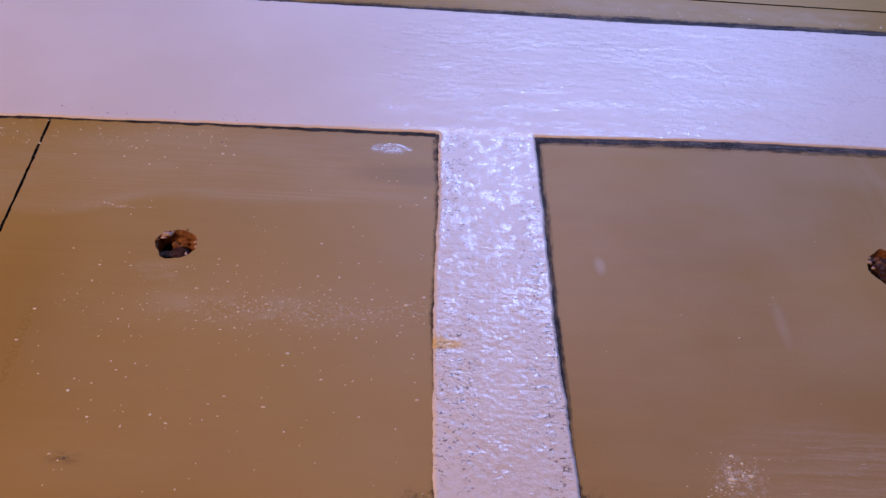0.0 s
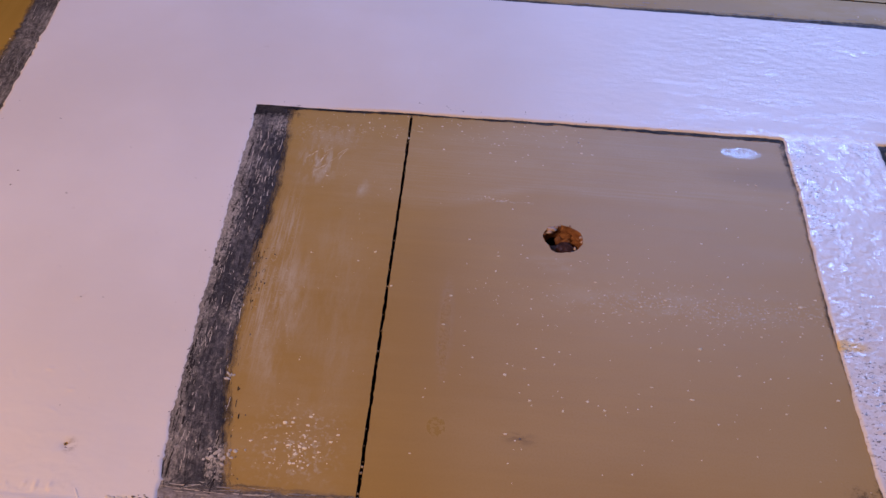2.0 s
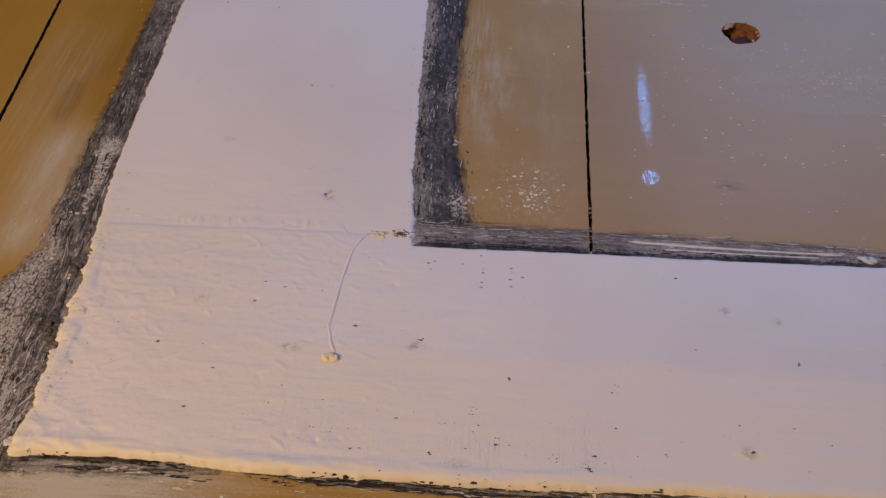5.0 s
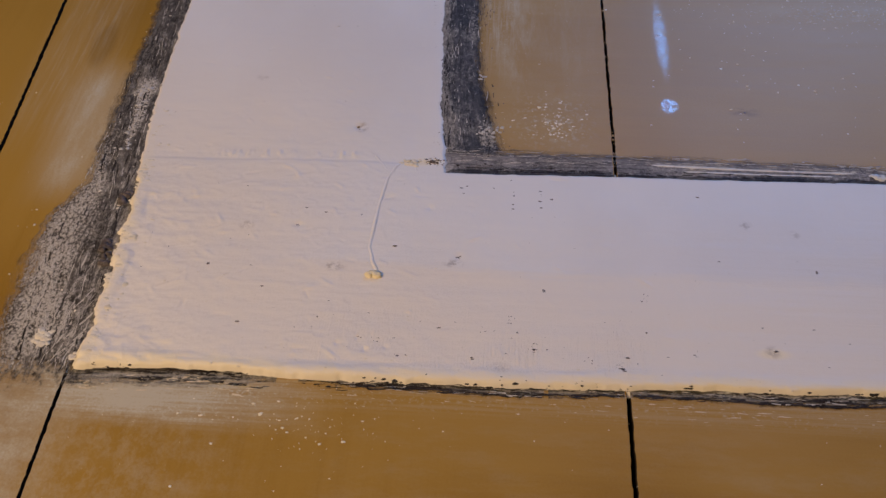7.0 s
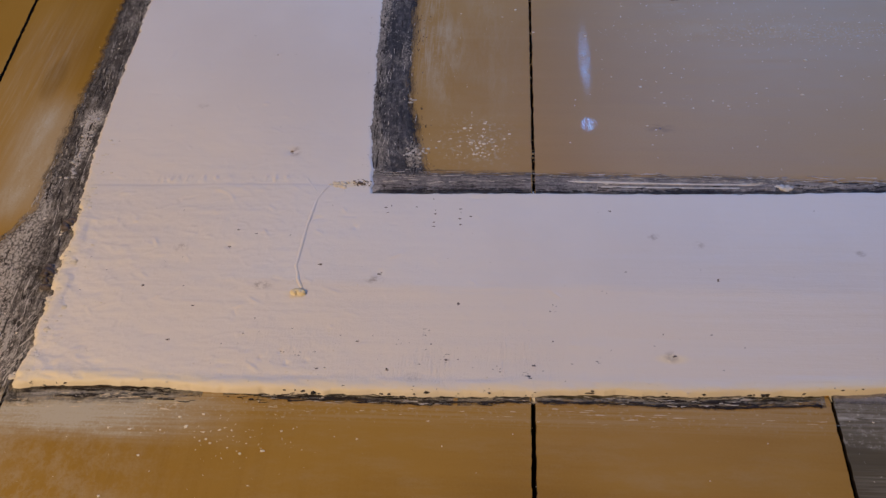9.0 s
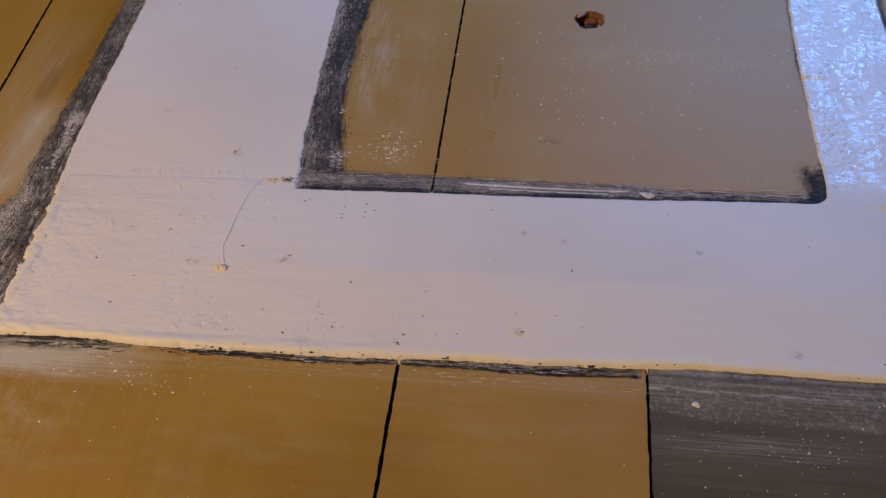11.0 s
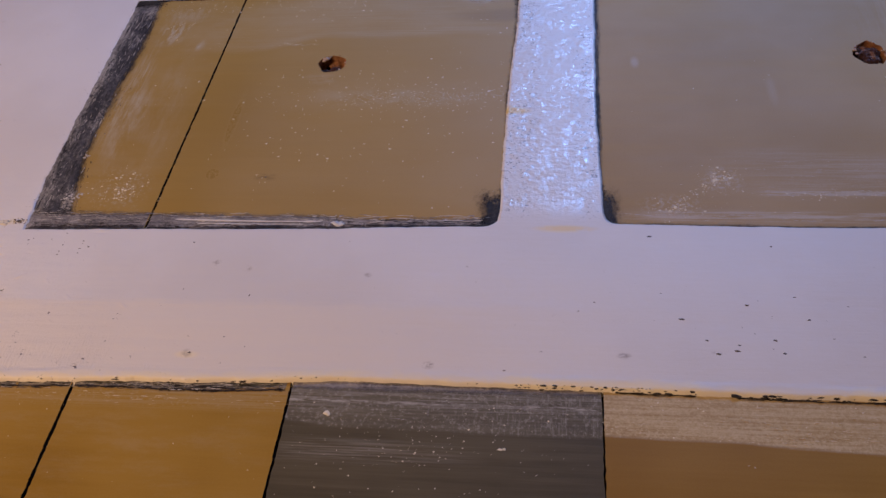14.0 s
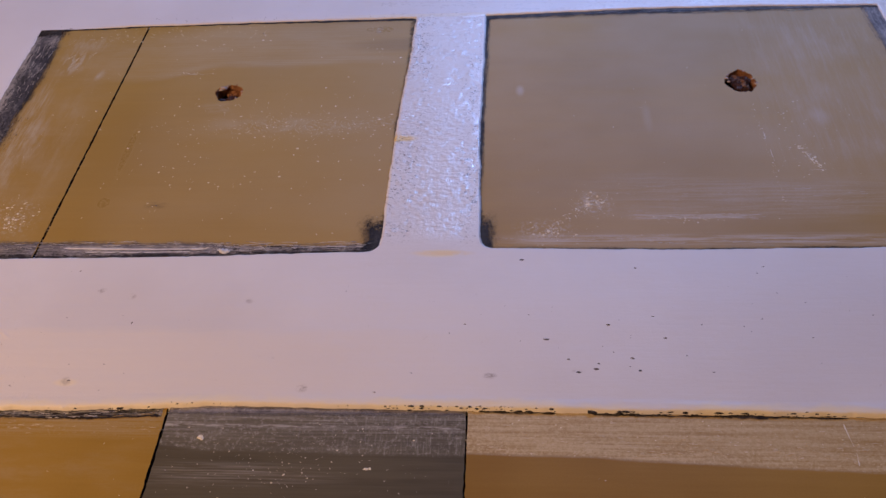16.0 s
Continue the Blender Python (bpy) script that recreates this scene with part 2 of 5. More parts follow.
def grey_board_material():
    k = Tree("dark_grey_board_paint")
    big, cross = k.noise(6, 14, 4, 0.6, 1.0), k.noise(8, 240, 5, 0.7, 2.0)
    comb = k.noise(620, 70, 4, 0.7, 3.0)
    edge = k.add(k.z, k.mul(k.m("SUBTRACT", k.noise(9, 9, 3, 0.6, 8.0), 0.5), 0.010), k.mul(k.x, 0.02))
    band = k.ramp(edge, -0.1515, -0.1485)
    color = k.mix(k.ramp(k.add(k.mul(big, 0.5), k.mul(cross, 0.5)), 0.35, 0.65), (0.080, 0.067, 0.042), (0.126, 0.107, 0.069))
    color = k.mix(k.mul(k.box(0.14, 0.24, -0.176, -0.170, 0.03, 0.004), k.ramp(cross, 0.4, 0.6), 0.5), color, (0.15, 0.12, 0.085))
    fleck = k.ramp(k.noise(480, 560, 4, 0.75, 5.0), 0.50, 0.68)
    hair = k.ramp(k.noise(14, 620, 4, 0.7, 7.0), 0.42, 0.64)
    scuff = k.mul(band, k.add(k.mul(hair, k.ramp(k.z, -0.150, -0.136, 0.06, 0.30)), k.mul(k.ramp(comb, 0.50, 0.68), k.ramp(k.x, 0.20, 0.29), 0.24), k.mul(fleck, 0.35), 0.05))
    scuff = k.m("MINIMUM", k.add(scuff, k.mul(k.box(0.14, 0.23, -0.176, -0.164, 0.03, 0.004), hair, 0.30)), 0.85)
    line = k.mul(k.box(0.13, 0.32, -0.1390, -0.1370, 0.01, 0.0012), k.ramp(k.noise(60, 330, 4, 0.7, 90.0), 0.42, 0.58))
    color = k.mix(k.m("MAXIMUM", k.mul(scuff, 0.95), k.mul(line, 0.8)), color, (0.52, 0.50, 0.47))
    return k.finish(color, k.add(0.46, k.mul(band, 0.12)), k.bump(k.add(cross, k.mul(comb, 0.4)), 0.0006, 0.35), spec=0.18)


def band_material(name, dark, light, wear, solid, along=22, across=13, blotch=0.4, lane=0.0, ends=0.0, ragged=1.0, bias=0.0):
    """Grey paint brushed along the frame: blotched and worn, thinning out over the brown towards v = 1."""
    k = Tree(name)
    vec, u, v = k.uv()
    stroke = k.noise(along, across, 6, 0.72, 2.0, vec)
    thin = k.noise(along * 1.7, across * 1.7, 6, 0.78, 6.0, vec)
    blot = k.noise(380, 290, 5, 0.75, 11.0)
    patch = k.noise(45, 38, 4, 0.6, 15.0)
    speck = k.noise(760, 620, 3, 0.65, 19.0)
    grain = k.noise(1300, 1100, 3, 0.7, 23.0)
    color = k.mix(k.ramp(k.add(k.mul(stroke, 1 - blotch), k.mul(blot, blotch * 0.5), k.mul(patch, blotch * 0.5)), 0.40 - bias, 0.62 - bias), dark, light)
    color = k.mix(k.mul(k.ramp(grain, 0.50, 0.72), 0.20), color, tuple(min(1.0, c * 2.6) for c in light))
    color = k.mix(k.mul(k.ramp(grain, 0.48, 0.30), 0.40), color, dark)
    # smears of filler wiped over the paint
    smear = k.add(k.mul(k.spot(-0.2725, 0.0540, 0.0050, 0.0090, 0.6), 1.6), k.mul(k.spot(-0.2710, 0.0330, 0.0035, 0.016, 0.7), 1.2), k.mul(k.spot(-0.2775, -0.108, 0.009, 0.012, 0.8), 1.1),
                  k.mul(k.spot(-0.2950, -0.105, 0.030, 0.050, 0.8), 0.65), k.mul(k.spot(-0.285, -0.04, 0.010, 0.050, 0.8), 0.8), k.mul(k.spot(-0.068, 0.0270, 0.006, 0.010, 0.7), 1.1),
                  k.mul(k.spot(-0.1000, 0.180, 0.0040, 0.030, 0.7), 0.7), k.mul(k.spot(-0.084, 0.275, 0.008, 0.010, 0.7), 0.6), k.mul(k.spot(-0.078, 0.130, 0.006, 0.020, 0.7), 0.5))
    edge = k.mul(k.ramp(v, 0.40, 0.10), k.ramp(v, 0.0, 0.08), lane)
    worn = k.add(k.mul(thin, 0.58 - blotch * 0.45), k.mul(blot, 0.20 + blotch * 0.25), k.mul(patch, 0.24), k.mul(smear, k.ramp(k.add(k.mul(speck, 0.75), k.mul(thin, 0.25)), 0.38, 0.62), 0.26), k.mul(edge, 0.13), k.mul(speck, blotch * 0.2), -0.035 * blotch)
    chalk = k.mul(k.ramp(worn, 0.47, 0.68), k.ramp(grain, 0.30, 0.60, 0.35, 1.0), wear)
    color = k.mix(chalk, color, (0.57, 0.52, 0.46))
    grit = k.mul(k.ramp(speck, 0.62, 0.72), k.ramp(k.add(patch, k.mul(edge, 0.15), k.mul(smear, 0.2)), 0.50, 0.66), wear)
    color = k.mix(grit, color, (0.64, 0.61, 0.57))
    hold = k.ramp(k.add(v, k.mul(k.m("SUBTRACT", stroke, 0.5), 0.6 * ragged), k.mul(k.m("SUBTRACT", blot, 0.5), 0.35 * ragged), k.mul(k.m("SUBTRACT", thin, 0.5), 0.5 * ragged), k.mul(k.m("SUBTRACT", patch, 0.5), 0.35 * ragged)), solid + 0.22 * ragged, solid - 0.22 * ragged)
    hold = k.mul(hold, k.ramp(v, 1.0, 0.9))
    if ends:
        hold = k.mul(hold, k.ramp(k.add(u, k.mul(k.m("SUBTRACT", blot, 0.5), 0.05)), ends - 0.003, ends - 0.022))
    k.put(hold, k.bsdf.inputs["Alpha"])
    relief = k.bump(k.add(k.mul(stroke, 0.5), blot, k.mul(worn, 0.8)), 0.0010, 0.5)
    return k.finish(color, k.add(0.52, k.mul(chalk, 0.15)), relief, spec=0.14)


def plaster_material():
    k = Tree("white_frame_paint")
    vec, u, v = k.uv()  # u: distance in from the edge, in cm; v: how far the yellow lip reaches
    big, fine, mid = k.noise(7, 7, 4, 0.55, 1.0), k.noise(700, 700, 3, 0.6), k.noise(60, 90, 5, 0.6, 4.0)
    brush = k.noise(22, 420, 4, 0.65, 2.0)
    color = k.mix(k.ramp(big, 0.3, 0.7), (0.70, 0.665, 0.66), (0.76, 0.735, 0.745))
    # the creamier first coat along the foot of the lower rail
    coat = k.add(k.z, k.mul(k.m("SUBTRACT", k.noise(12, 12, 3, 0.6, 5.0), 0.5), 0.016), k.mul(k.m("SUBTRACT", brush, 0.5), 0.012))
    # also creamier towards the low left, in a smooth gradient
    cream = k.m("MAXIMUM", k.mul(k.ramp(coat, -0.064, -0.072), k.ramp(k.x, 0.45, 0.10)), k.mul(k.ramp(k.x, -0.10, -0.20), k.ramp(k.z, 0.14, -0.02)))
    color = k.mix(k.mul(cream, 0.75), color, (0.79, 0.715, 0.64))
    # dried yellow filler squeezed out at the edge, and a few dabs
    lip = k.mul(v, k.ramp(k.add(u, k.mul(k.m("SUBTRACT", mid, 0.5), 1.3)), 0.85, 0.20))
    dabs_and_warm_edge = k.add(k.mul(k.spot(0.260, 0.1275, 0.012, 0.0035, 0.4), k.ramp(k.x, 0.274, 0.252)), k.mul(k.spot(0.256, 0.281, 0.004, 0.004), 0.5),
                 k.mul(k.spot(0.296, 0.0015, 0.016, 0.0032, 0.5), k.ramp(mid, 0.40, 0.55), 0.8), k.mul(k.spot(-0.1065, 0.0030, 0.006, 0.0028), 0.7),
                 # the long box paints warm light on the underside of the top rail
                 k.mul(k.spot(0.064, -0.110, 0.007, 0.0025), 0.8), k.mul(k.box(0.20, 0.62, 0.305, 0.3105, 0.03, 0.0012), 0.42))
    color = k.mix(k.m("MINIMUM", k.add(k.mul(lip, k.ramp(k.noise(14, 14, 3, 0.6, 33.0), 0.32, 0.58, 0.20, 0.95)), dabs_and_warm_edge), 0.9), color, (0.85, 0.745, 0.55))
    stain = k.add(k.mul(k.spot(0.2590, 0.1275, 0.010, 0.0032, 0.5), k.ramp(mid, 0.30, 0.55, 0.5, 1.0)), k.mul(k.spot(0.2555, 0.1290, 0.003, 0.006, 0.6), 0.6),
                  k.mul(k.spot(0.298, 0.0020, 0.017, 0.0024, 0.6), k.ramp(mid, 0.38, 0.55), 0.4))
    color = k.mix(k.m("MINIMUM", stain, 0.85), color, (0.78, 0.55, 0.19))
    # grime, and at x -0.1405 the shade of a pit put into the colour
    color = k.mix(k.mul(k.ramp(k.noise(120, 120, 4, 0.7, 21.0), 0.70, 0.80), 0.45), color, (0.36, 0.30, 0.27))
    rubbed = k.ramp(k.noise(330, 420, 4, 0.7, 22.0), 0.40, 0.62)
    for px, pz, rx, rz, much in ((-0.084, -0.066, 0.0040, 0.0022, 0.55), (-0.1425, -0.071, 0.0045, 0.0022, 0.5), (-0.191, -0.047, 0.0032, 0.0022, 0.45), (0.064, -0.109, 0.0030, 0.0026, 0.45), (0.216, -0.1125, 0.0028, 0.0022, 0.75),
                                 (0.332, -0.102, 0.0034, 0.0018, 0.65), (0.169, -0.043, 0.0022, 0.0016, 0.6), (0.063, -0.034, 0.0026, 0.0022, 0.45), (0.086, -0.039, 0.0024, 0.0020, 0.5), (-0.1405, 0.0290, 0.0028, 0.0036, 0.55),
                                 (-0.060, -0.124, 0.0036, 0.0022, 0.4), (-0.205, 0.068, 0.0030, 0.0020, 0.35), (0.386, -0.098, 0.0030, 0.0012, 0.5)):
        color = k.mix(k.mul(k.spot(px, pz, rx, rz, 0.7), rubbed, much), color, (0.24, 0.185, 0.16))
    # open weave down the upright strip, the shade of its tiny gaps painted dark
    weave = k.mul(k.ramp(k.x, 0.250, 0.256), k.ramp(k.x, 0.325, 0.319), k.ramp(k.z, 0.004, 0.030), k.ramp(k.z, 0.31, 0.30))
    knots = k.add(k.noise(270, 340, 3, 0.62, 40.0), k.mul(k.noise(220, 90, 2, 0.6, 41.0), 0.5))
    right = k.mul(k.ramp(k.x, -0.10, 0.38), k.ramp(k.z, 0.300, 0.306))
    gap_shade = k.mul(weave, k.ramp(k.noise(430, 760, 2, 0.6, 30.0), 0.60, 0.64), k.ramp(k.noise(30, 14, 2, 0.5, 3.0), 0.36, 0.50), k.ramp(k.m("ABSOLUTE", k.m("SUBTRACT", k.x, 0.290)), 0.006, 0.022))
    color = k.mix(k.mul(gap_shade, 0.85), color, (0.10, 0.08, 0.075))
    shiny = k.add(k.mul(weave, k.ramp(k.add(k.mul(k.noise(90, 34, 3, 0.6, 70.0), 0.45), k.mul(k.noise(260, 240, 2, 0.6, 71.0), 0.55), k.mul(k.spot(0.300, 0.018, 0.014, 0.012, 0.5), 0.10)), 0.47, 0.59)),
                  k.mul(right, k.ramp(k.add(k.mul(k.noise(16, 100, 3, 0.6, 72.0), 0.5), k.mul(k.noise(280, 420, 2, 0.6, 73.0), 0.5)), 0.48, 0.60)))
    rough = k.add(0.50, k.mul(k.m("SUBTRACT", big, 0.5), 0.2), k.mul(weave, -0.10), k.mul(right, -0.12), k.mul(shiny, k.add(-0.17, k.mul(weave, -0.04))))
    normal = k.bump(k.add(k.mul(brush, k.ramp(k.x, -0.05, 0.25, 0.12, 0.40), k.m("SUBTRACT", 1.0, weave)), k.mul(fine, 0.15), k.mul(mid, 0.5)), 0.0009, 0.30)
    normal = k.bump(knots, 0.0012, k.mul(weave, 0.46), normal)
    normal = k.bump(k.add(k.noise(420, 500, 3, 0.65, 44.0), k.mul(k.noise(110, 240, 2, 0.6, 45.0), 0.5)), 0.0012, k.mul(right, 0.17), normal)
    rugged = k.mul(k.ramp(k.x, 0.10, -0.10), k.ramp(k.z, 0.03, -0.03))
    # print of a coarse cloth and drawn-out brush lines on the lower rail
    cloth = k.mul(k.box(-0.15, 0.04, -0.128, -0.085, 0.04, 0.012), k.ramp(k.noise(30, 45, 3, 0.6, 52.0), 0.44, 0.62))
    normal = k.bump(k.add(k.noise(720, 240, 3, 0.6, 53.0), k.mul(k.noise(500, 620, 2, 0.6, 55.0), 0.6)), 0.0012, k.mul(cloth, 0.34), normal)
    normal = k.bump(k.noise(230, 270, 6, 0.72, 56.0), 0.0010, k.mul(k.ramp(k.z, 0.02, -0.04), k.ramp(k.x, 0.20, -0.08, 0.12, 1.0), 0.26), normal)
    upright = k.mul(k.box(-0.16, 0.10, -0.130, -0.095, 0.04, 0.012), k.ramp(k.noise(26, 40, 3, 0.6, 57.0), 0.40, 0.60))
    normal = k.bump(k.ramp(k.noise(520, 46, 4, 0.65, 58.0), 0.50, 0.66), 0.0008, k.mul(upright, 0.30), normal)
    drawn = k.mul(k.ramp(k.z, -0.02, -0.06), k.ramp(k.x, 0.35, 0.05, 0.05, 1.0))
    normal = k.bump(k.noise(9, 300, 4, 0.65, 54.0), 0.0012, k.mul(drawn, 0.16), normal)
    normal = k.bump(k.add(k.noise(190, 330, 6, 0.7, 50.0), k.mul(k.noise(520, 120, 3, 0.6, 51.0), 0.5)), 0.0014, k.add(0.08, k.mul(rugged, 0.13)), normal)
    return k.finish(color, rough, normal, spec=k.add(0.36, k.mul(weave, 0.35), k.mul(shiny, k.add(0.18, k.mul(weave, 0.22))), k.mul(stain, -0.3)))


def simple(name, a, b, rough, scale=40.0, metal=0.0, bump=0.3, dist=0.001, spec=0.5):
    k = Tree(name)
    n = k.noise(scale, scale, 5, 0.6, 2.0)
    f = k.noise(scale * 9, scale * 9, 3, 0.6, 5.0)
    color = k.mix(k.ramp(k.add(k.mul(n, 0.7), k.mul(f, 0.3)), 0.35, 0.65), a, b)
    return k.finish(color, k.add(rough, k.mul(k.m("SUBTRACT", f, 0.5), 0.2)), k.bump(k.add(n, f), dist, bump), metal=metal, spec=spec)


BOARD = board_material()
GREY_BOARD = grey_board_material()
BAND = band_material("grey_brushed_paint", (0.026, 0.025, 0.029), (0.105, 0.100, 0.110), 0.75, 0.80, 30, 12, 0.60, 0.75, 0.0, 0.55)
COMB_BAND = band_material("grey_combed_paint", (0.026, 0.022, 0.020), (0.180, 0.160, 0.142), 1.0, 0.84, 24, 16, 0.50, 0.35, 0.622, 0.5)
FAINT_BAND = band_material("grey_thin_paint", (0.070, 0.064, 0.068), (0.34, 0.315, 0.32), 0.95, 0.76, 26, 10, 0.5, 0.0, 0.0, 0.8, 0.01)
EDGE_BAND = band_material("dark_edge_paint", (0.010, 0.008, 0.009), (0.075, 0.070, 0.080), 0.70, 0.70, 26, 6, 0.3, 0.0, 0.0, 1.0)
HEAD_BAND = band_material("black_gap_shadow_line", (0.008, 0.007, 0.007), (0.040, 0.034, 0.032), 0.35, 0.95, 70, 2, 0.5, 0.0, 0.0, 0.6)
DOTTED_BAND = band_material("dotted_edge_paint", (0.010, 0.008, 0.009), (0.050, 0.044, 0.044), 0.40, 0.55, 190, 2, 0.5, 0.0, 0.0, 1.5)
DAB_BAND = band_material("dark_dabbed_paint", (0.018, 0.015, 0.014), (0.060, 0.052, 0.048), 0.30, 0.52, 60, 3, 0.7, 0.0, 0.040)
LINE_BAND = band_material("black_edge_paint_and_shade", (0.012, 0.008, 0.006), (0.050, 0.036, 0.028), 0.45, 0.66, 90, 3, 0.5, 0.0, 0.0, 1.3)
WORN_BAND = band_material("broken_edge_paint", (0.030, 0.027, 0.025), (0.42, 0.385, 0.34), 0.75, 0.74, 34, 9, 0.30, 0.0, 0.0, 1.2, 0.0)
OLIVE_BAND = band_material("olive_edge_paint", (0.040, 0.036, 0.024), (0.170, 0.150, 0.100), 0.45, 0.86, 34, 4, 0.5, 0.0, 0.0, 0.7)
PLASTER = plaster_material()
CREAM = simple("cream_plaster", (0.70, 0.62, 0.50), (0.76, 0.70, 0.60), 0.6, 200)
YELLOW = simple("dried_yellow_filler", (0.74, 0.60, 0.36), (0.82, 0.72, 0.50), 0.5, 200)
WHITE_DROP = simple("white_paint_drops", (0.74, 0.66, 0.50), (0.86, 0.79, 0.67), 0.5, 300)
PLASTER_DAB = simple("white_filler", (0.62, 0.60, 0.60), (0.74, 0.72, 0.72), 0.5, 300)
CHALK_LINE = simple("grey_chalk", (0.40, 0.37, 0.36), (0.62, 0.59, 0.56), 0.7, 400)
DARK_DROP = simple("dark_grit_and_shade", (0.040, 0.030, 0.028), (0.16, 0.125, 0.115), 0.6, 500)
GAP = simple("dark_gap", (0.010, 0.008, 0.007), (0.022, 0.016, 0.012), 0.9, 60, spec=0.1)
RAW_WOOD = simple("raw_split_wood", (0.20, 0.068, 0.022), (0.42, 0.19, 0.075), 0.7, 260, bump=0.8, dist=0.002)
RUST = simple("rusty_bolt", (0.050, 0.020, 0.016), (0.17, 0.070, 0.052), 0.50, 420, bump=1.0, dist=0.003, spec=0.25)
PALE_WOOD = simple("pale_torn_wood", (0.38, 0.27, 0.22), (0.55, 0.43, 0.37), 0.7, 300)
JOINT_CRUMB = simple("joint_crumb_paint", (0.20, 0.12, 0.045), (0.46, 0.36, 0.24), 0.6, 400)
PLUG = simple("split_plug_wood", (0.050, 0.019, 0.015), (0.19, 0.085, 0.060), 0.5, 350, bump=0.9, dist=0.003)
ROOM = simple("room_paint", (0.40, 0.40, 0.40), (0.46, 0.46, 0.46), 0.8, 3)
FLOOR = simple("floor_paint", (0.15, 0.145, 0.14), (0.19, 0.185, 0.18), 0.8, 3)


# ---- helpers of the place ----
def mesh(name, verts, faces, materials, smooth=False):
    me = bpy.data.meshes.new(name)
    me.from_pydata(verts, [], faces)
    for mat in materials:
        me.materials.append(mat)
    if smooth:
        me.polygons.foreach_set("use_smooth", [True] * len(me.polygons))
    me.update()
    return me


def part(name, me, parent, label=""):
    ob = new(name, me)
    ob.parent = parent
    return tagged(ob, label) if label else ob


@functools.lru_cache(None)
def lattice(seed, n=256):
    return np.random.RandomState(seed).rand(n, n)


def value_noise(x, z, scale, seed):
    """Smooth noise in 0..1 over the wall; scale: cells a metre, or a pair for x and z."""
    sx, sz = scale if isinstance(scale, tuple) else (scale, scale)
    table = lattice(seed)
    a, b = np.asarray(x) * sx + 97.3, np.asarray(z) * sz + 61.7
    i, j = np.floor(a).astype(int), np.floor(b).astype(int)
    u, v = a - i, b - j
    u, v = u * u * (3 - 2 * u), v * v * (3 - 2 * v)
    n = len(table)
    p = table[i % n, j % n] * (1 - u) + table[(i + 1) % n, j % n] * u
    q = table[i % n, (j + 1) % n] * (1 - u) + table[(i + 1) % n, (j + 1) % n] * u
    return p * (1 - v) + q * v


def fractal(x, z, scale, seed, octaves=4):
    total, weight = 0.0, 0.0
    for o in range(octaves):
        sc = tuple(s * 2**o for s in scale) if isinstance(scale, tuple) else scale * 2**o
        total = total + value_noise(x, z, sc, seed + o) * 0.6**o
        weight += 0.6**o
    return total / weight - 0.5


def smooth(x, a, b):
    t = np.clip((x - a) / (b - a), 0, 1)
    return t * t * (3 - 2 * t)


# ---- the room that closes the place ----
def slab(name, x0, x1, y0, y1, z0, z1, mat, label):
    v = [(x, y, z) for z in (z0, z1) for y in (y0, y1) for x in (x0, x1)]
    f = [(0, 2, 3, 1), (4, 5, 7, 6), (0, 1, 5, 4), (2, 6, 7, 3), (0, 4, 6, 2), (1, 3, 7, 5)]
    return tagged(new(name, mesh(name, v, f, [mat])), label, "wall" if "wall" in name else name, kind="structure")


FLOOR_Z, CEIL_Z = -1.20, 2.45
slab("floor", -2.2, 2.2, -2.6, 0.16, FLOOR_Z - 0.12, FLOOR_Z, FLOOR, "plain grey floor in front of the boarded wall")
slab("ceiling", -2.2, 2.2, -2.6, 0.16, CEIL_Z, CEIL_Z + 0.12, ROOM, "plain pale ceiling above the boarded wall")
slab("wall_west", -2.3, -2.2, -2.6, 0.16, FLOOR_Z, CEIL_Z, ROOM, "plain painted side wall of the room")
slab("wall_east", 2.2, 2.3, -2.6, 0.16, FLOOR_Z, CEIL_Z, ROOM, "plain painted side wall of the room")
slab("wall_south", -2.2, 2.2, -2.7, -2.6, FLOOR_Z, CEIL_Z, ROOM, "plain painted wall behind the viewer")
slab("wall_backing", -2.2, 2.2, 0.045, 0.16, FLOOR_Z, CEIL_Z, GAP, "dark solid backing behind the wooden boards")

# ---- the boarded wall ----
wall = tagged(new("wall_north"), "wall of brown-painted wooden boards with black joints", "wall", kind="structure")
THICK = 0.012


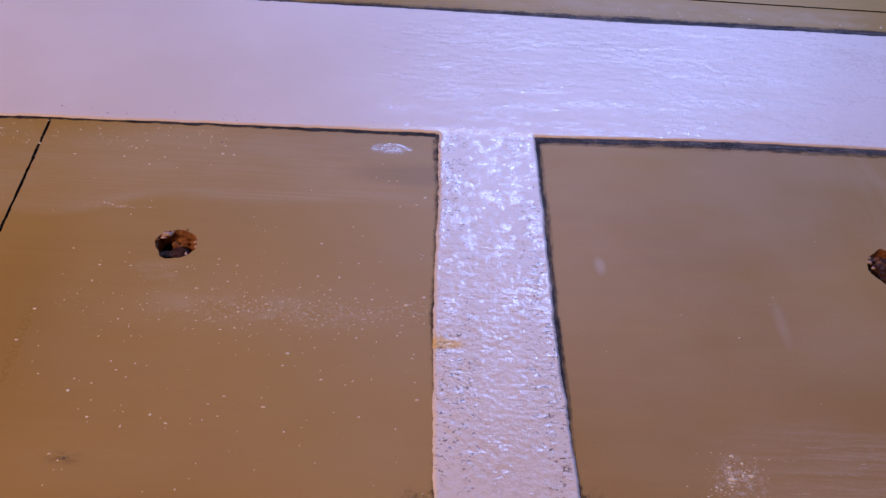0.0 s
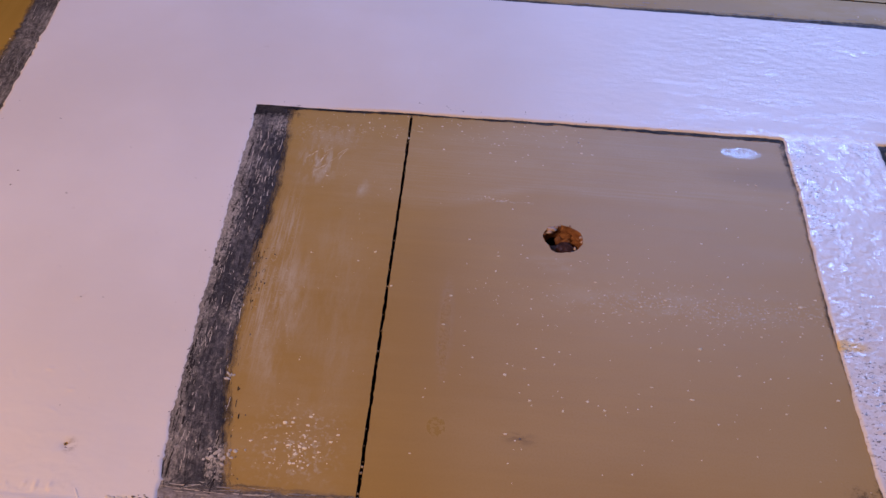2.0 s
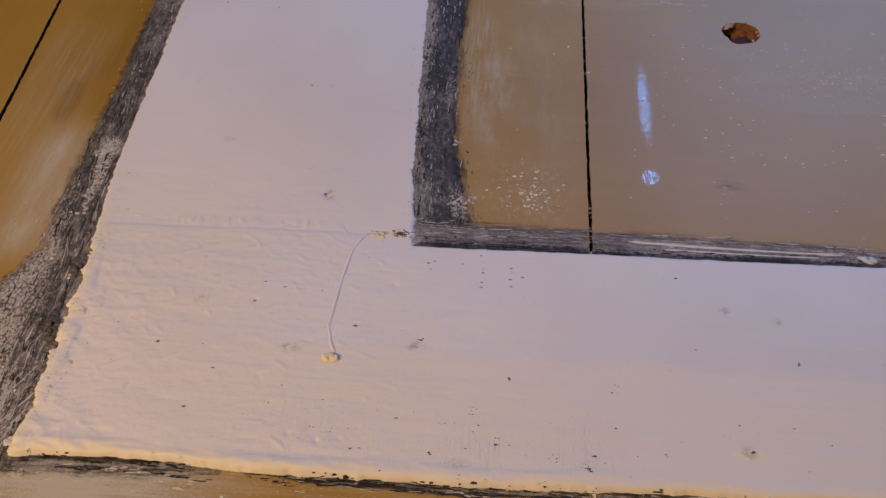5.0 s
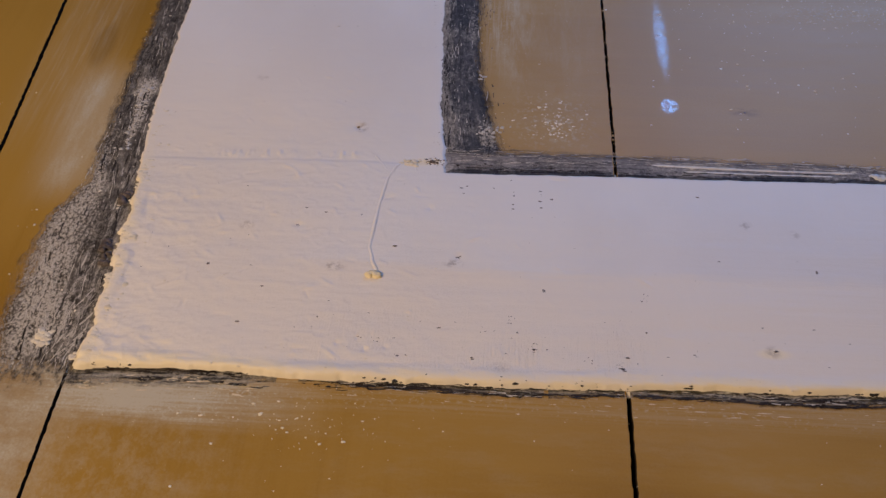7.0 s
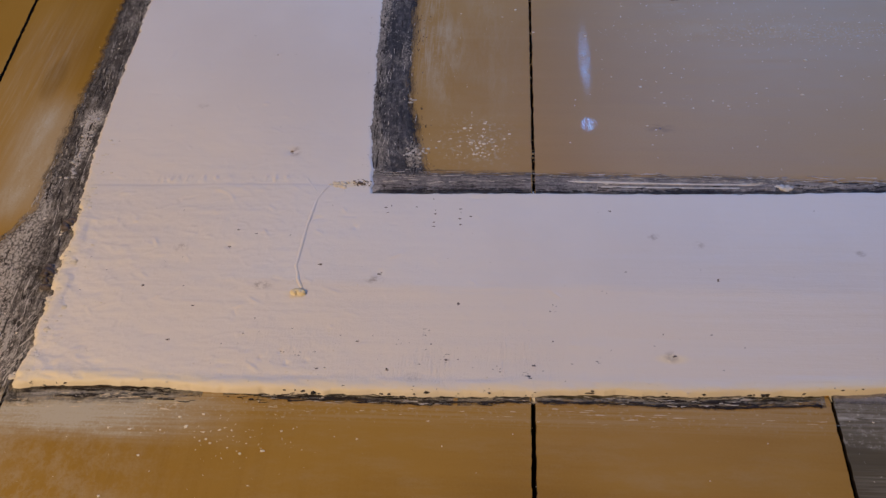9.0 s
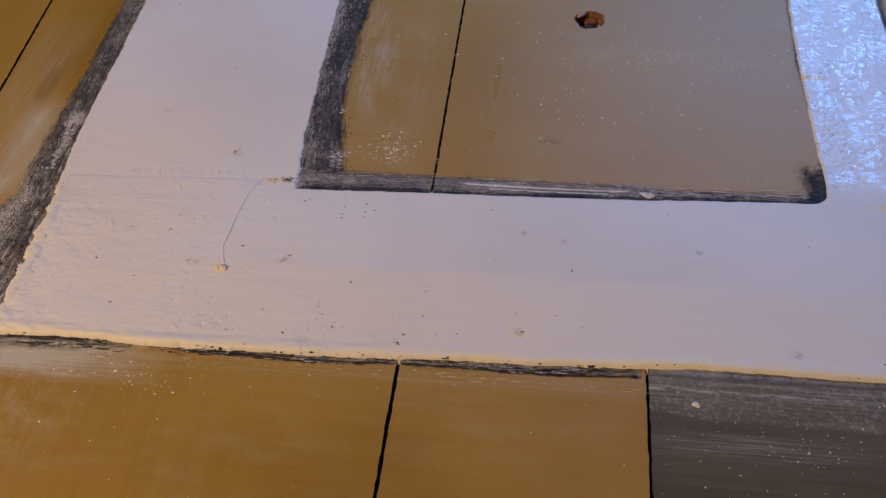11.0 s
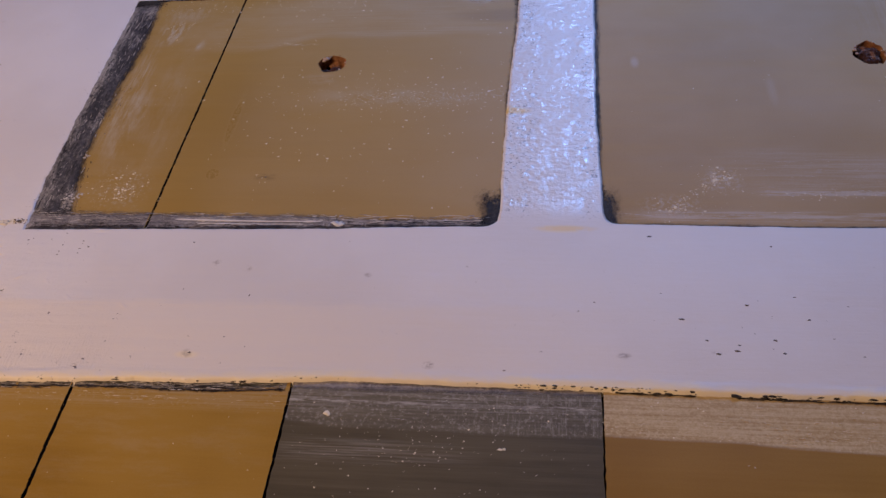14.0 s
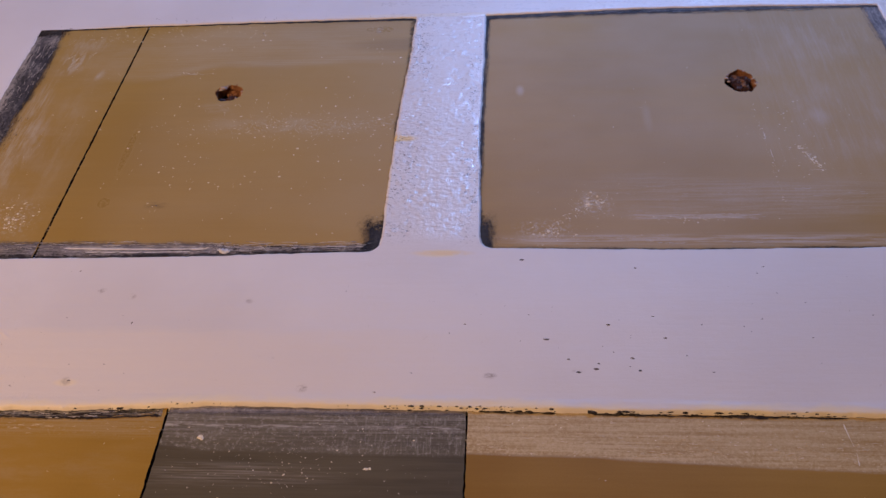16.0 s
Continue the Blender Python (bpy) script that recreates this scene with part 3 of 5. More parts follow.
def board(corners, mat, hole=None, seed=0):
    """A board from its corners on the wall (bottom left, bottom right, top right, top left), with a small bevel; hole: x, z, radius."""
    (ax, az), (bx, bz), (cx, cz), (dx, dz) = corners
    tear, tall = (0.40, 1.0) if seed == 3 else (0.75, 1.3)
    e = 0.0002

    def side_line(p, q):
        """An upright side of the board, slightly ragged, without its ends."""
        m = max(2, int(abs(q[1] - p[1]) / 0.0014))
        out = []
        for i in range(1, m):
            x, z = p[0] + (q[0] - p[0]) * i / m, p[1] + (q[1] - p[1]) * i / m
            out.append((x + 0.0011 * float(fractal(x * 3, z, 380, 301, 3)), z))
        return out

    right, left = side_line((bx, bz), (cx, cz)), side_line((dx, dz), (ax, az))
    outline = [(ax, az), (bx, bz), *right, (cx, cz), (dx, dz), *left]
    total = len(outline)
    mid_x = (ax + bx) / 2
    corner = [0, 1, 2 + len(right), 3 + len(right)]
    front = [(x + (e if x < mid_x else -e), z) for x, z in outline]
    verts = [(x, 0.0, z) for x, z in front] + [(x, e, z) for x, z in outline] + [(x, THICK, z) for x, z in outline]
    faces = []
    for i in range(total):
        j = (i + 1) % total
        faces += [(i, i + total, j + total, j), (i + total, i + 2 * total, j + 2 * total, j + total)]
    rim = len(faces)
    if not hole:
        faces.append(tuple(range(total)))
    split = len(faces)
    if hole:
        hx, hz, r = hole
        rng = random.Random(seed)
        n = 40
        start = len(verts)
        angles = [2 * math.pi * i / n for i in range(n)]
        jag = [r * (1 + tear * float(fractal(math.cos(a) + seed, math.sin(a), 1.5, seed + 20, 4)) + rng.uniform(-0.02, 0.02)) for a in angles]
        for a, q in zip(angles, jag):  # a square round the hole, the torn rim, the bore
            s = 0.03 / max(abs(math.cos(a)), abs(math.sin(a)))
            verts.append((hx + s * math.cos(a), 0.0, hz + s * math.sin(a)))
        for a, q in zip(angles, jag):
            verts.append((hx + q * math.cos(a), 0.0, hz + q * tall * math.sin(a)))
        for a, q in zip(angles, jag):
            verts.append((hx + (q * 0.5 + r * 0.42) * math.cos(a), 0.0035 + rng.uniform(0, 0.002), hz + (q * 0.5 + r * 0.42) * tall * math.sin(a)))
        for a in angles:
            verts.append((hx + r * 0.90 * math.cos(a), 0.0095, hz + r * 0.90 * tall * math.sin(a)))
        for i in range(n):
            j = (i + 1) % n
            faces.append((start + i, start + j, start + n + j, start + n + i))
        # the rest of the front, in four fields that meet the square
        side = {1: (corner[2], corner[3]), 2: (corner[3], total), 3: (0, 1), 0: (1, corner[2])}
        for q, (p0, p1) in side.items():
            first = {0: 35, 1: 5, 2: 15, 3: 25}[q]
            run = [start + (first + i) % n for i in range(11)]
            faces.append((*(i % total for i in range(p0, p1 + 1)), *reversed(run)))
        split = len(faces)
        for i in range(n):
            j = (i + 1) % n
            faces.append((start + n + i, start + n + j, start + 2 * n + j, start + 2 * n + i))
            faces.append((start + 2 * n + i, start + 2 * n + j, start + 3 * n + j, start + 3 * n + i))
    me = mesh("board", verts, faces, [mat, RAW_WOOD, GAP])
    # sides and bevels near-black, which puts the joint's shade into their colour
    kinds = [2] * rim + [0] * (split - rim) + [1] * (len(faces) - split)
    me.polygons.foreach_set("material_index", kinds)
    bm = bmesh.new()
    bm.from_mesh(me)
    bmesh.ops.recalc_face_normals(bm, faces=bm.faces)
    bm.to_mesh(me)
    bm.free()
    return part("board", me, wall)


HOLE_A, HOLE_B = (0.1015, 0.1935, 0.0115), (0.537, 0.199, 0.0122)
LOW, LEFT_MID, MID, TOP = FLOOR_Z, -0.1300, -0.1120, 0.440


def upright(xl0, xl1, xr0, xr1, z0, z1):
    return [(xl0, z0), (xr0, z0), (xr1, z1), (xl1, z1)]


board(upright(-2.19, -2.19, -0.3327, -0.3700, LEFT_MID, TOP), BOARD)
board(upright(-0.3309, -0.3682, -0.0010, -0.0003, LEFT_MID, TOP), BOARD)
board(upright(0.0004, 0.0011, 0.2880, 0.2880, MID, TOP), BOARD, HOLE_A, 3)
board(upright(0.2900, 0.2900, 2.19, 2.19, MID, TOP), BOARD, HOLE_B, 5)
board(upright(-2.19, -2.19, -0.2580, -0.2570, LOW, LEFT_MID - 0.0008), BOARD)
board(upright(-0.2566, -0.2556, -0.0046, -0.0036, LOW, LEFT_MID - 0.0008), BOARD)
board(upright(-0.0027, -0.0017, 0.1321, 0.1345, LOW, MID - 0.001), BOARD)
board(upright(0.1334, 0.1358, 0.3164, 0.3184, LOW, MID - 0.001), GREY_BOARD).name = "grey_board"
board(upright(0.3172, 0.3190, 2.19, 2.19, LOW, MID - 0.001), BOARD)
board(upright(-2.19, -2.19, 2.19, 2.19, TOP + 0.001, 0.4965), BOARD)
board(upright(-2.19, -2.19, 2.19, 2.19, 0.4985, CEIL_Z), BOARD)


def bolt(cx, cz, depth, r, mat):
    """A rusty domed bolt end inside a hole."""
    n, verts, faces = 14, [], []
    rings = [(0.0, 1.0), (0.0, 0.92), (-0.0014, 0.80), (-0.0022, 0.45)]
    for y, s in [(0.03, 1.0)] + rings:
        verts += [(cx + r * s * math.cos(2 * math.pi * i / n), depth + y, cz + r * s * math.sin(2 * math.pi * i / n)) for i in range(n)]
    for k in range(len(rings)):
        for i in range(n):
            j = (i + 1) % n
            faces.append((k * n + i, k * n + j, (k + 1) * n + j, (k + 1) * n + i))
    faces.append(tuple(range(len(rings) * n, len(rings) * n + n)))
    return tagged(new("bolt", mesh("bolt", verts, faces, [mat], True)), "rusty bolt end sunk in a torn hole in the board", "bolt", "bolts in the wall")


bolt(0.1035, 0.1905, 0.0058, 0.0056, RUST)

# ---- the white frame ----
frame_thing = tagged(new("white_frame"), "thick white-painted plaster frame on the brown boards", "frame")
STEP = 0.0008
FOOT = ((-0.26, -0.1345), (-0.24, -0.1326), (-0.20, -0.1314), (-0.174, -0.1326), (-0.147, -0.1340), (-0.095, -0.1326), (-0.05, -0.1326), (-0.03, -0.1320), (0.0, -0.1299), (0.035, -0.1299),
        (0.07, -0.1294), (0.10, -0.1280), (0.13, -0.1262), (0.16, -0.1250), (0.30, -0.1254), (0.41, -0.1270), (0.70, -0.1274))
gx, gz = np.meshgrid(np.arange(-0.300, 0.760, STEP), np.arange(-0.150, 0.480, STEP), indexing="ij")
jx = gx + 0.0024 * fractal(gx, gz, (160, 330), 15, 3) * smooth(gx, -0.05, -0.09) + 0.0008 * fractal(gx, gz, (200, 420), 16, 2) + (0.0016 + 0.004 * smooth(gz, 0.02, -0.04)) * fractal(gx, gz, 130, 11, 4) + 0.010 * smooth(gz, 0.02, -0.04) * fractal(gx, gz, 45, 17, 3) + 0.0018 * fractal(gx, gz, 18, 31, 2)
jz = gz + 0.0015 * fractal(gx, gz, 130, 21, 4) + 0.0014 * fractal(gx, gz, (170, 330), 25, 3) * smooth(gx, 0.16, 0.08) * smooth(gz, -0.10, -0.12) + 0.0018 * fractal(gx, gz, 14, 41, 2)


def line(t, *knots):
    return np.interp(t, [k[0] for k in knots], [k[1] for k in knots])


stile_left = line(jz, (-0.14, -0.252), (-0.03, -0.2575), (0.044, -0.264), (0.20, -0.269), (0.32, -0.2765), (0.48, -0.287))
stile_right = line(jz, (0.0, -0.0915), (0.05, -0.097), (0.175, -0.1025), (0.295, -0.1065))
foot = line(jx, *FOOT)
rail_top = line(jx, (-0.10, -0.0035), (0.0, -0.0018), (0.14, 0.0005), (0.24, 0.004), (0.33, 0.0075), (0.46, 0.006), (0.72, 0.0085))
head = line(jx, (-0.11, 0.296), (0.0, 0.301), (0.11, 0.3035), (0.25, 0.3045), (0.34, 0.3065), (0.43, 0.3115), (0.57, 0.313), (0.68, 0.310))
head_top = line(jx, (-0.29, 0.462), (0.05, 0.4535), (0.20, 0.4555), (0.36, 0.4555), (0.76, 0.461))
mun_left = line(jz, (0.0, 0.2525), (0.13, 0.2525), (0.30, 0.2575))
mun_right = line(jz, (0.0, 0.3245), (0.12, 0.3215), (0.30, 0.3225))
right_stile = line(jz, (0.0, 0.690), (0.29, 0.678))


def inside(x0, x1, z0, z1):
    """Signed distance to a box whose sides may wander."""
    return np.maximum(np.maximum(x0 - jx, jx - x1), np.maximum(z0 - jz, jz - z1))


def blend(a, b, r):
    h = np.clip(0.5 + 0.5 * (b - a) / r, 0, 1)
    return b * (1 - h) + a * h - r * h * (1 - h)


d_rail = inside(stile_left, 0.80, foot, rail_top)
d_head = inside(stile_left, 0.80, head, head_top)
d_stile = inside(stile_left, stile_right, -0.06, 0.40)
d_mun = inside(mun_left, mun_right, -0.06, 0.40)
d_right = inside(right_stile, 0.80, -0.06, 0.40)
sdf = np.minimum(d_head, np.minimum(d_stile, d_right))
sdf = np.minimum(sdf, d_rail)
sdf = blend(sdf, d_mun, 0.010 * smooth(gz, 0.10, 0.02) + 0.0015)
deep = -sdf

low_left = smooth(gx, 0.02, -0.16) * smooth(gz, 0.10, -0.02)
foot_edge = gz - line(gx, *FOOT)
thin_side = 1 - 0.7 * smooth(np.abs(gx + 0.092), 0.075, 0.010) * smooth(gz, -0.02, 0.06)
height = (0.0012 * thin_side + 0.0011 * smooth(gz, 0.02, -0.05)) * smooth(deep, -0.0006, 0.0013) - 0.0012 * smooth(-deep, 0.0, 0.0015)
relief = 0.0009 * fractal(gx, gz, (30, 60), 51, 4) + 0.0002 * fractal(gx, gz, (14, 240), 61, 3)
relief = relief * (0.35 + 0.9 * low_left) + low_left * (0.0005 * fractal(gx, gz, (40, 70), 71, 5) + 0.0004 * np.clip(np.abs(fractal(gx, gz, (60, 110), 75, 3)) * -6 + 0.5, 0, 1) * smooth(value_noise(gx, gz, 22, 77), 0.45, 0.7))
# lumpy lip squeezed out along the foot and the lower side
lip = smooth(np.abs(foot_edge - 0.0045), 0.005, 0.001) + smooth(np.abs(deep - 0.005), 0.006, 0.001) * smooth(gx, -0.225, -0.245) * smooth(gz, 0.0, -0.04)
relief = relief + lip * (0.0007 + 0.0023 * fractal(gx, gz, (26, 110), 91, 4)) * (0.5 + 0.5 * smooth(gx, 0.1, -0.1))
corner_mass = smooth(gx, -0.185, -0.245) * smooth(gz, 0.02, -0.05) + 0.6 * smooth(foot_edge, 0.03, 0.008) * smooth(gx, 0.05, -0.15)
relief = relief + corner_mass * (0.0003 + 0.0015 * fractal(gx, gz, (75, 120), 141, 4) + 0.0012 * np.clip(fractal(gx, gz, (150, 260), 151, 3), 0, 1))
# the joint between the side strip and the lower rail
joint_z = 0.0012 + 0.040 * (gx + 0.17) * 0.6 + 0.002 * fractal(gx, gz, 30, 101, 2)
along = smooth(gx, -0.262, -0.245) * smooth(gx, -0.095, -0.112)
relief = relief - along * 0.0005 * smooth(gz, joint_z - 0.0012, joint_z + 0.0006) * smooth(gz, 0.10, 0.02)
teeth = np.exp(-(((gz - joint_z - 0.0050) / 0.0026) ** 2)) * np.clip(fractal(gx, gz, (520, 170), 111, 3) * 4, 0, 1)
runs = np.maximum(smooth(np.abs(gx + 0.198), 0.026, 0.016), smooth(np.abs(gx + 0.149), 0.018, 0.012))
relief = relief + along * 0.0010 * teeth * (0.12 + 0.88 * runs * smooth(value_noise(gx, gz, (55, 8), 113), 0.25, 0.5))
# long trowel strokes drawn along the lower rail
relief = relief + smooth(gz, -0.01, -0.04) * smooth(gx, 0.40, 0.10) * 0.0004 * fractal(gx, gz, (9, 150), 171, 3)
# the coarse cloth of the upright strip and brush marks on the upper rail
cloth = smooth(d_mun, 0.0, -0.004) * smooth(gz, 0.02, 0.06) * smooth(gz, 0.305, 0.30)
relief = relief + cloth * 0.0004 * fractal(gx, gz, (260, 420), 121, 2)
relief = relief + smooth(gx, 0.05, 0.25) * smooth(gz, 0.30, 0.31) * 0.0003 * fractal(gx, gz, (110, 260), 131, 2)
# short trowel creases and pulled-up flecks, thickest in the low corner
crease_rng = random.Random(77)
for _ in range(520):
    cx = min(-0.245 + abs(crease_rng.gauss(0, 0.11)), 0.25)
    cz = crease_rng.uniform(-0.122, 0.0) if crease_rng.random() < 0.75 else crease_rng.uniform(0.0, 0.12)
    if cz > 0 and cx > -0.11:
        continue
    long, turn, curl = crease_rng.uniform(0.001, 0.005), crease_rng.gauss(0.0, 0.6), crease_rng.uniform(-15, 15)
    deepness = 0.00005 + 0.0007 * crease_rng.random() ** 4 * crease_rng.choice((1, 1, -1))
    i0, i1 = np.searchsorted(gx[:, 0], (cx - 0.02, cx + 0.02))
    j0, j1 = np.searchsorted(gz[0], (cz - 0.02, cz + 0.02))
    px, pz = gx[i0:i1, j0:j1] - cx, gz[i0:i1, j0:j1] - cz
    along_it = px * math.cos(turn) + pz * math.sin(turn)
    off_it = pz * math.cos(turn) - px * math.sin(turn) + curl * along_it**2
    relief[i0:i1, j0:j1] += deepness * np.exp(-((along_it / long) ** 4)) * np.exp(-((off_it / crease_rng.uniform(0.0004, 0.0007)) ** 2))
# small craters where grit was pulled out
for cx, cz, r in ((-0.135, -0.115, 0.0012), (-0.126, -0.111, 0.0010), (-0.122, -0.118, 0.0012), (-0.112, -0.116, 0.0009), (-0.143, 0.0296, 0.0022), (-0.165, -0.045, 0.0018), (-0.082, -0.062, 0.0022), (-0.098, -0.030, 0.0016)):
    relief = relief - 0.0008 * np.exp(-(((gx - cx) ** 2 + (gz - cz) ** 2) / r**2))
y = -(height + relief * smooth(deep, -0.0005, 0.003))

region = np.zeros(gx.shape, int)
region[(gz > 0.300)] = 1
region[(gz <= 0.300) & (gz > 0.003)] = 2
region[(region == 2) & (gx > 0.0)] = 3
region[(region == 3) & (gx > 0.45)] = 4
yellow = smooth(foot_edge, 0.03, 0.01) * (0.85 + 0.15 * smooth(gx, 0.05, 0.16)) + 0.95 * smooth(gx, -0.20, -0.24) * smooth(gz, 0.03, -0.03)
keep = (sdf < 0.0024)
cell_keep = keep[:-1, :-1] | keep[1:, :-1] | keep[:-1, 1:] | keep[1:, 1:]
index = np.arange(gx.size).reshape(gx.shape)
names = ("bottom_rail", "top_rail", "side_strip", "middle_strip", "side_strip")
for number, name in enumerate(names):
    a, b = np.nonzero(cell_keep & (region[:-1, :-1] == number))
    quads = np.stack([index[a, b], index[a + 1, b], index[a + 1, b + 1], index[a, b + 1]], 1)
    used, quads = np.unique(quads, return_inverse=True)
    quads = quads.reshape(-1, 4)
    me = bpy.data.meshes.new(name)
    me.vertices.add(len(used))
    me.vertices.foreach_set("co", np.stack([gx.flat[used], y.flat[used], gz.flat[used]], 1).astype(np.float32).ravel())
    me.loops.add(quads.size)
    me.loops.foreach_set("vertex_index", quads.ravel().astype(np.int32))
    me.polygons.add(len(quads))
    me.polygons.foreach_set("loop_start", np.arange(0, quads.size, 4, dtype=np.int32))
    me.polygons.foreach_set("use_smooth", np.ones(len(quads), bool))
    layer = me.uv_layers.new(name="UVMap")
    corner = used[quads.ravel()]
    layer.data.foreach_set("uv", np.stack([deep.flat[corner] * 100, yellow.flat[corner]], 1).astype(np.float32).ravel())
    me.materials.append(PLASTER)
    me.update(calc_edges=True)
    me.validate()
    part(name, me, frame_thing)


# ---- brushed grey edges on the boards ----
def strip(name, side_a, side_b, mat, jag_a=0.0008, jag_b=0.0015, seed=1, lift=0.0003, label=""):
    """A thin coat of paint between two lines on the wall; side_b is the side that thins out."""
    def at(side, t):
        lengths = [0.0]
        for (x0, z0), (x1, z1) in zip(side, side[1:]):
            lengths.append(lengths[-1] + math.hypot(x1 - x0, z1 - z0))
        s = [t * lengths[-1]]
        return np.interp(s, lengths, [p[0] for p in side])[0], np.interp(s, lengths, [p[1] for p in side])[0]

    lift = lift * 0.4 + seed % 10 * 0.000006
    length = math.hypot(side_a[-1][0] - side_a[0][0], side_a[-1][1] - side_a[0][1])
    n = max(8, int(length / 0.0009))
    cols = (0.0, 0.0, 0.25, 0.5, 0.75, 1.0, 1.0)
    across = len(cols) - 1
    verts, faces, uvs = [], [], []
    for i in range(n + 1):
        t = i / n
        (xa, za), (xb, zb) = at(side_a, t), at(side_b, t)
        w = math.hypot(xb - xa, zb - za) + 1e-9
        ka = jag_a * 2 * float(fractal(t * length, seed * 0.37, 260, seed, 4))
        kb = jag_b * 2 * float(fractal(t * length, seed * 0.37 + 5, 190, seed + 9, 4))
        for j in range(across + 1):
            c = cols[j]
            s = (ka * (1 - c) + kb * c) / w + c
            edge = 0.0004 if j in (0, across) else -lift
            verts.append((xa + (xb - xa) * s, edge if edge > 0 else -lift, za + (zb - za) * s))
            uvs.append((t * length, c))
    k = across + 1
    for i in range(n):
        for j in range(across):
            faces.append((i * k + j, (i + 1) * k + j, (i + 1) * k + j + 1, i * k + j + 1))
    me = mesh(name, verts, faces, [mat])
    layer = me.uv_layers.new(name="UVMap")
    layer.data.foreach_set("uv", [c for p in me.polygons for v in p.vertices for c in uvs[v]])
    bm = bmesh.new()
    bm.from_mesh(me)
    bmesh.ops.recalc_face_normals(bm, faces=bm.faces)
    if sum(f.normal.y for f in bm.faces) > 0:
        bmesh.ops.reverse_faces(bm, faces=bm.faces)
    bm.to_mesh(me)
    bm.free()
    return part(name, me, wall, label)


GREY = "worn dark grey brushed paint with chalky scuffs"
strip("grey_paint_edge", [(-0.110, 0.302), (-0.106, 0.175), (-0.101, 0.089), (-0.097, -0.003)],
      [(-0.076, 0.302), (-0.070, 0.22), (-0.073, 0.165), (-0.071, 0.105), (-0.069, 0.07), (-0.062, 0.045), (-0.050, -0.003)], BAND, seed=2, label=GREY)
strip("grey_paint_edge", [(-0.096, -0.006), (-0.0015, -0.004)], [(-0.090, 0.018), (-0.0015, 0.0185)], FAINT_BAND, seed=3, label=GREY, lift=0.0005)
strip("grey_paint_edge", [(0.0008, -0.004), (0.15, -0.0005), (0.256, 0.001)], [(0.0008, 0.0180), (0.13, 0.0165), (0.17, 0.0125), (0.250, 0.0140)], FAINT_BAND, seed=23, label=GREY, lift=0.0005)
strip("dark_paint_shade_edge", [(-0.096, -0.006), (-0.0015, -0.004)], [(-0.085, 0.0018), (-0.0015, 0.0030)], EDGE_BAND, 0.0008, 0.0010, seed=4, lift=0.0007)
strip("dark_paint_shade_edge", [(0.0008, -0.004), (0.14, -0.001), (0.26, 0.001)], [(0.0008, 0.0020), (0.14, 0.0042), (0.252, 0.0095)], EDGE_BAND, 0.0008, 0.0010, seed=24, lift=0.0007)
strip("grey_paint_edge", [(-0.280, 0.475), (-0.268, 0.32), (-0.261, 0.18), (-0.249, -0.03), (-0.243, -0.148)],
      [(-0.314, 0.475), (-0.306, 0.393), (-0.302, 0.32), (-0.295, 0.25), (-0.2925, 0.18), (-0.2905, 0.11), (-0.2915, 0.06), (-0.290, -0.02), (-0.303, -0.045), (-0.306, -0.07), (-0.304, -0.11), (-0.296, -0.150)], COMB_BAND, 0.0008, 0.003, seed=5, label=GREY)
# the broken foot line: streaky grey smears, then olive patches and black flakes over them
for number, (above, below) in enumerate((
        ([(-0.252, -0.131), (-0.20, -0.128), (-0.160, -0.129)], [(-0.258, -0.1440), (-0.20, -0.1420), (-0.160, -0.1370)]),
        ([(-0.150, -0.131), (-0.095, -0.129), (-0.040, -0.130)], [(-0.150, -0.1350), (-0.095, -0.1378), (-0.040, -0.1388)]),
        ([(-0.038, -0.130), (-0.0042, -0.127)], [(-0.038, -0.1385), (-0.0042, -0.1362)]),
        ([(-0.0016, -0.127), (0.07, -0.127), (0.132, -0.122)], [(-0.0016, -0.1358), (0.07, -0.1368), (0.132, -0.1335)]))):
    strip("dark_paint_shade_edge", above, below, WORN_BAND, 0.0005, 0.0018, seed=40 + number)
for number, (above, below) in enumerate((
        ([(-0.112, -0.1315), (-0.084, -0.1308), (-0.058, -0.1340)], [(-0.112, -0.1332), (-0.084, -0.1342), (-0.058, -0.1352)]),
        ([(-0.036, -0.1320), (-0.017, -0.1288), (-0.0045, -0.1285)], [(-0.036, -0.1327), (-0.017, -0.1326), (-0.0045, -0.1322)]),
        ([(-0.0008, -0.1285), (0.022, -0.1280), (0.038, -0.1292)], [(-0.0008, -0.1324), (0.022, -0.1322), (0.038, -0.1300)]),
        ([(0.098, -0.1292), (0.115, -0.1272), (0.130, -0.1262)], [(0.098, -0.1310), (0.115, -0.1306), (0.130, -0.1296)]))):
    strip("dark_paint_shade_edge", above, below, OLIVE_BAND, 0.0006, 0.0008, seed=50 + number, lift=0.0005)
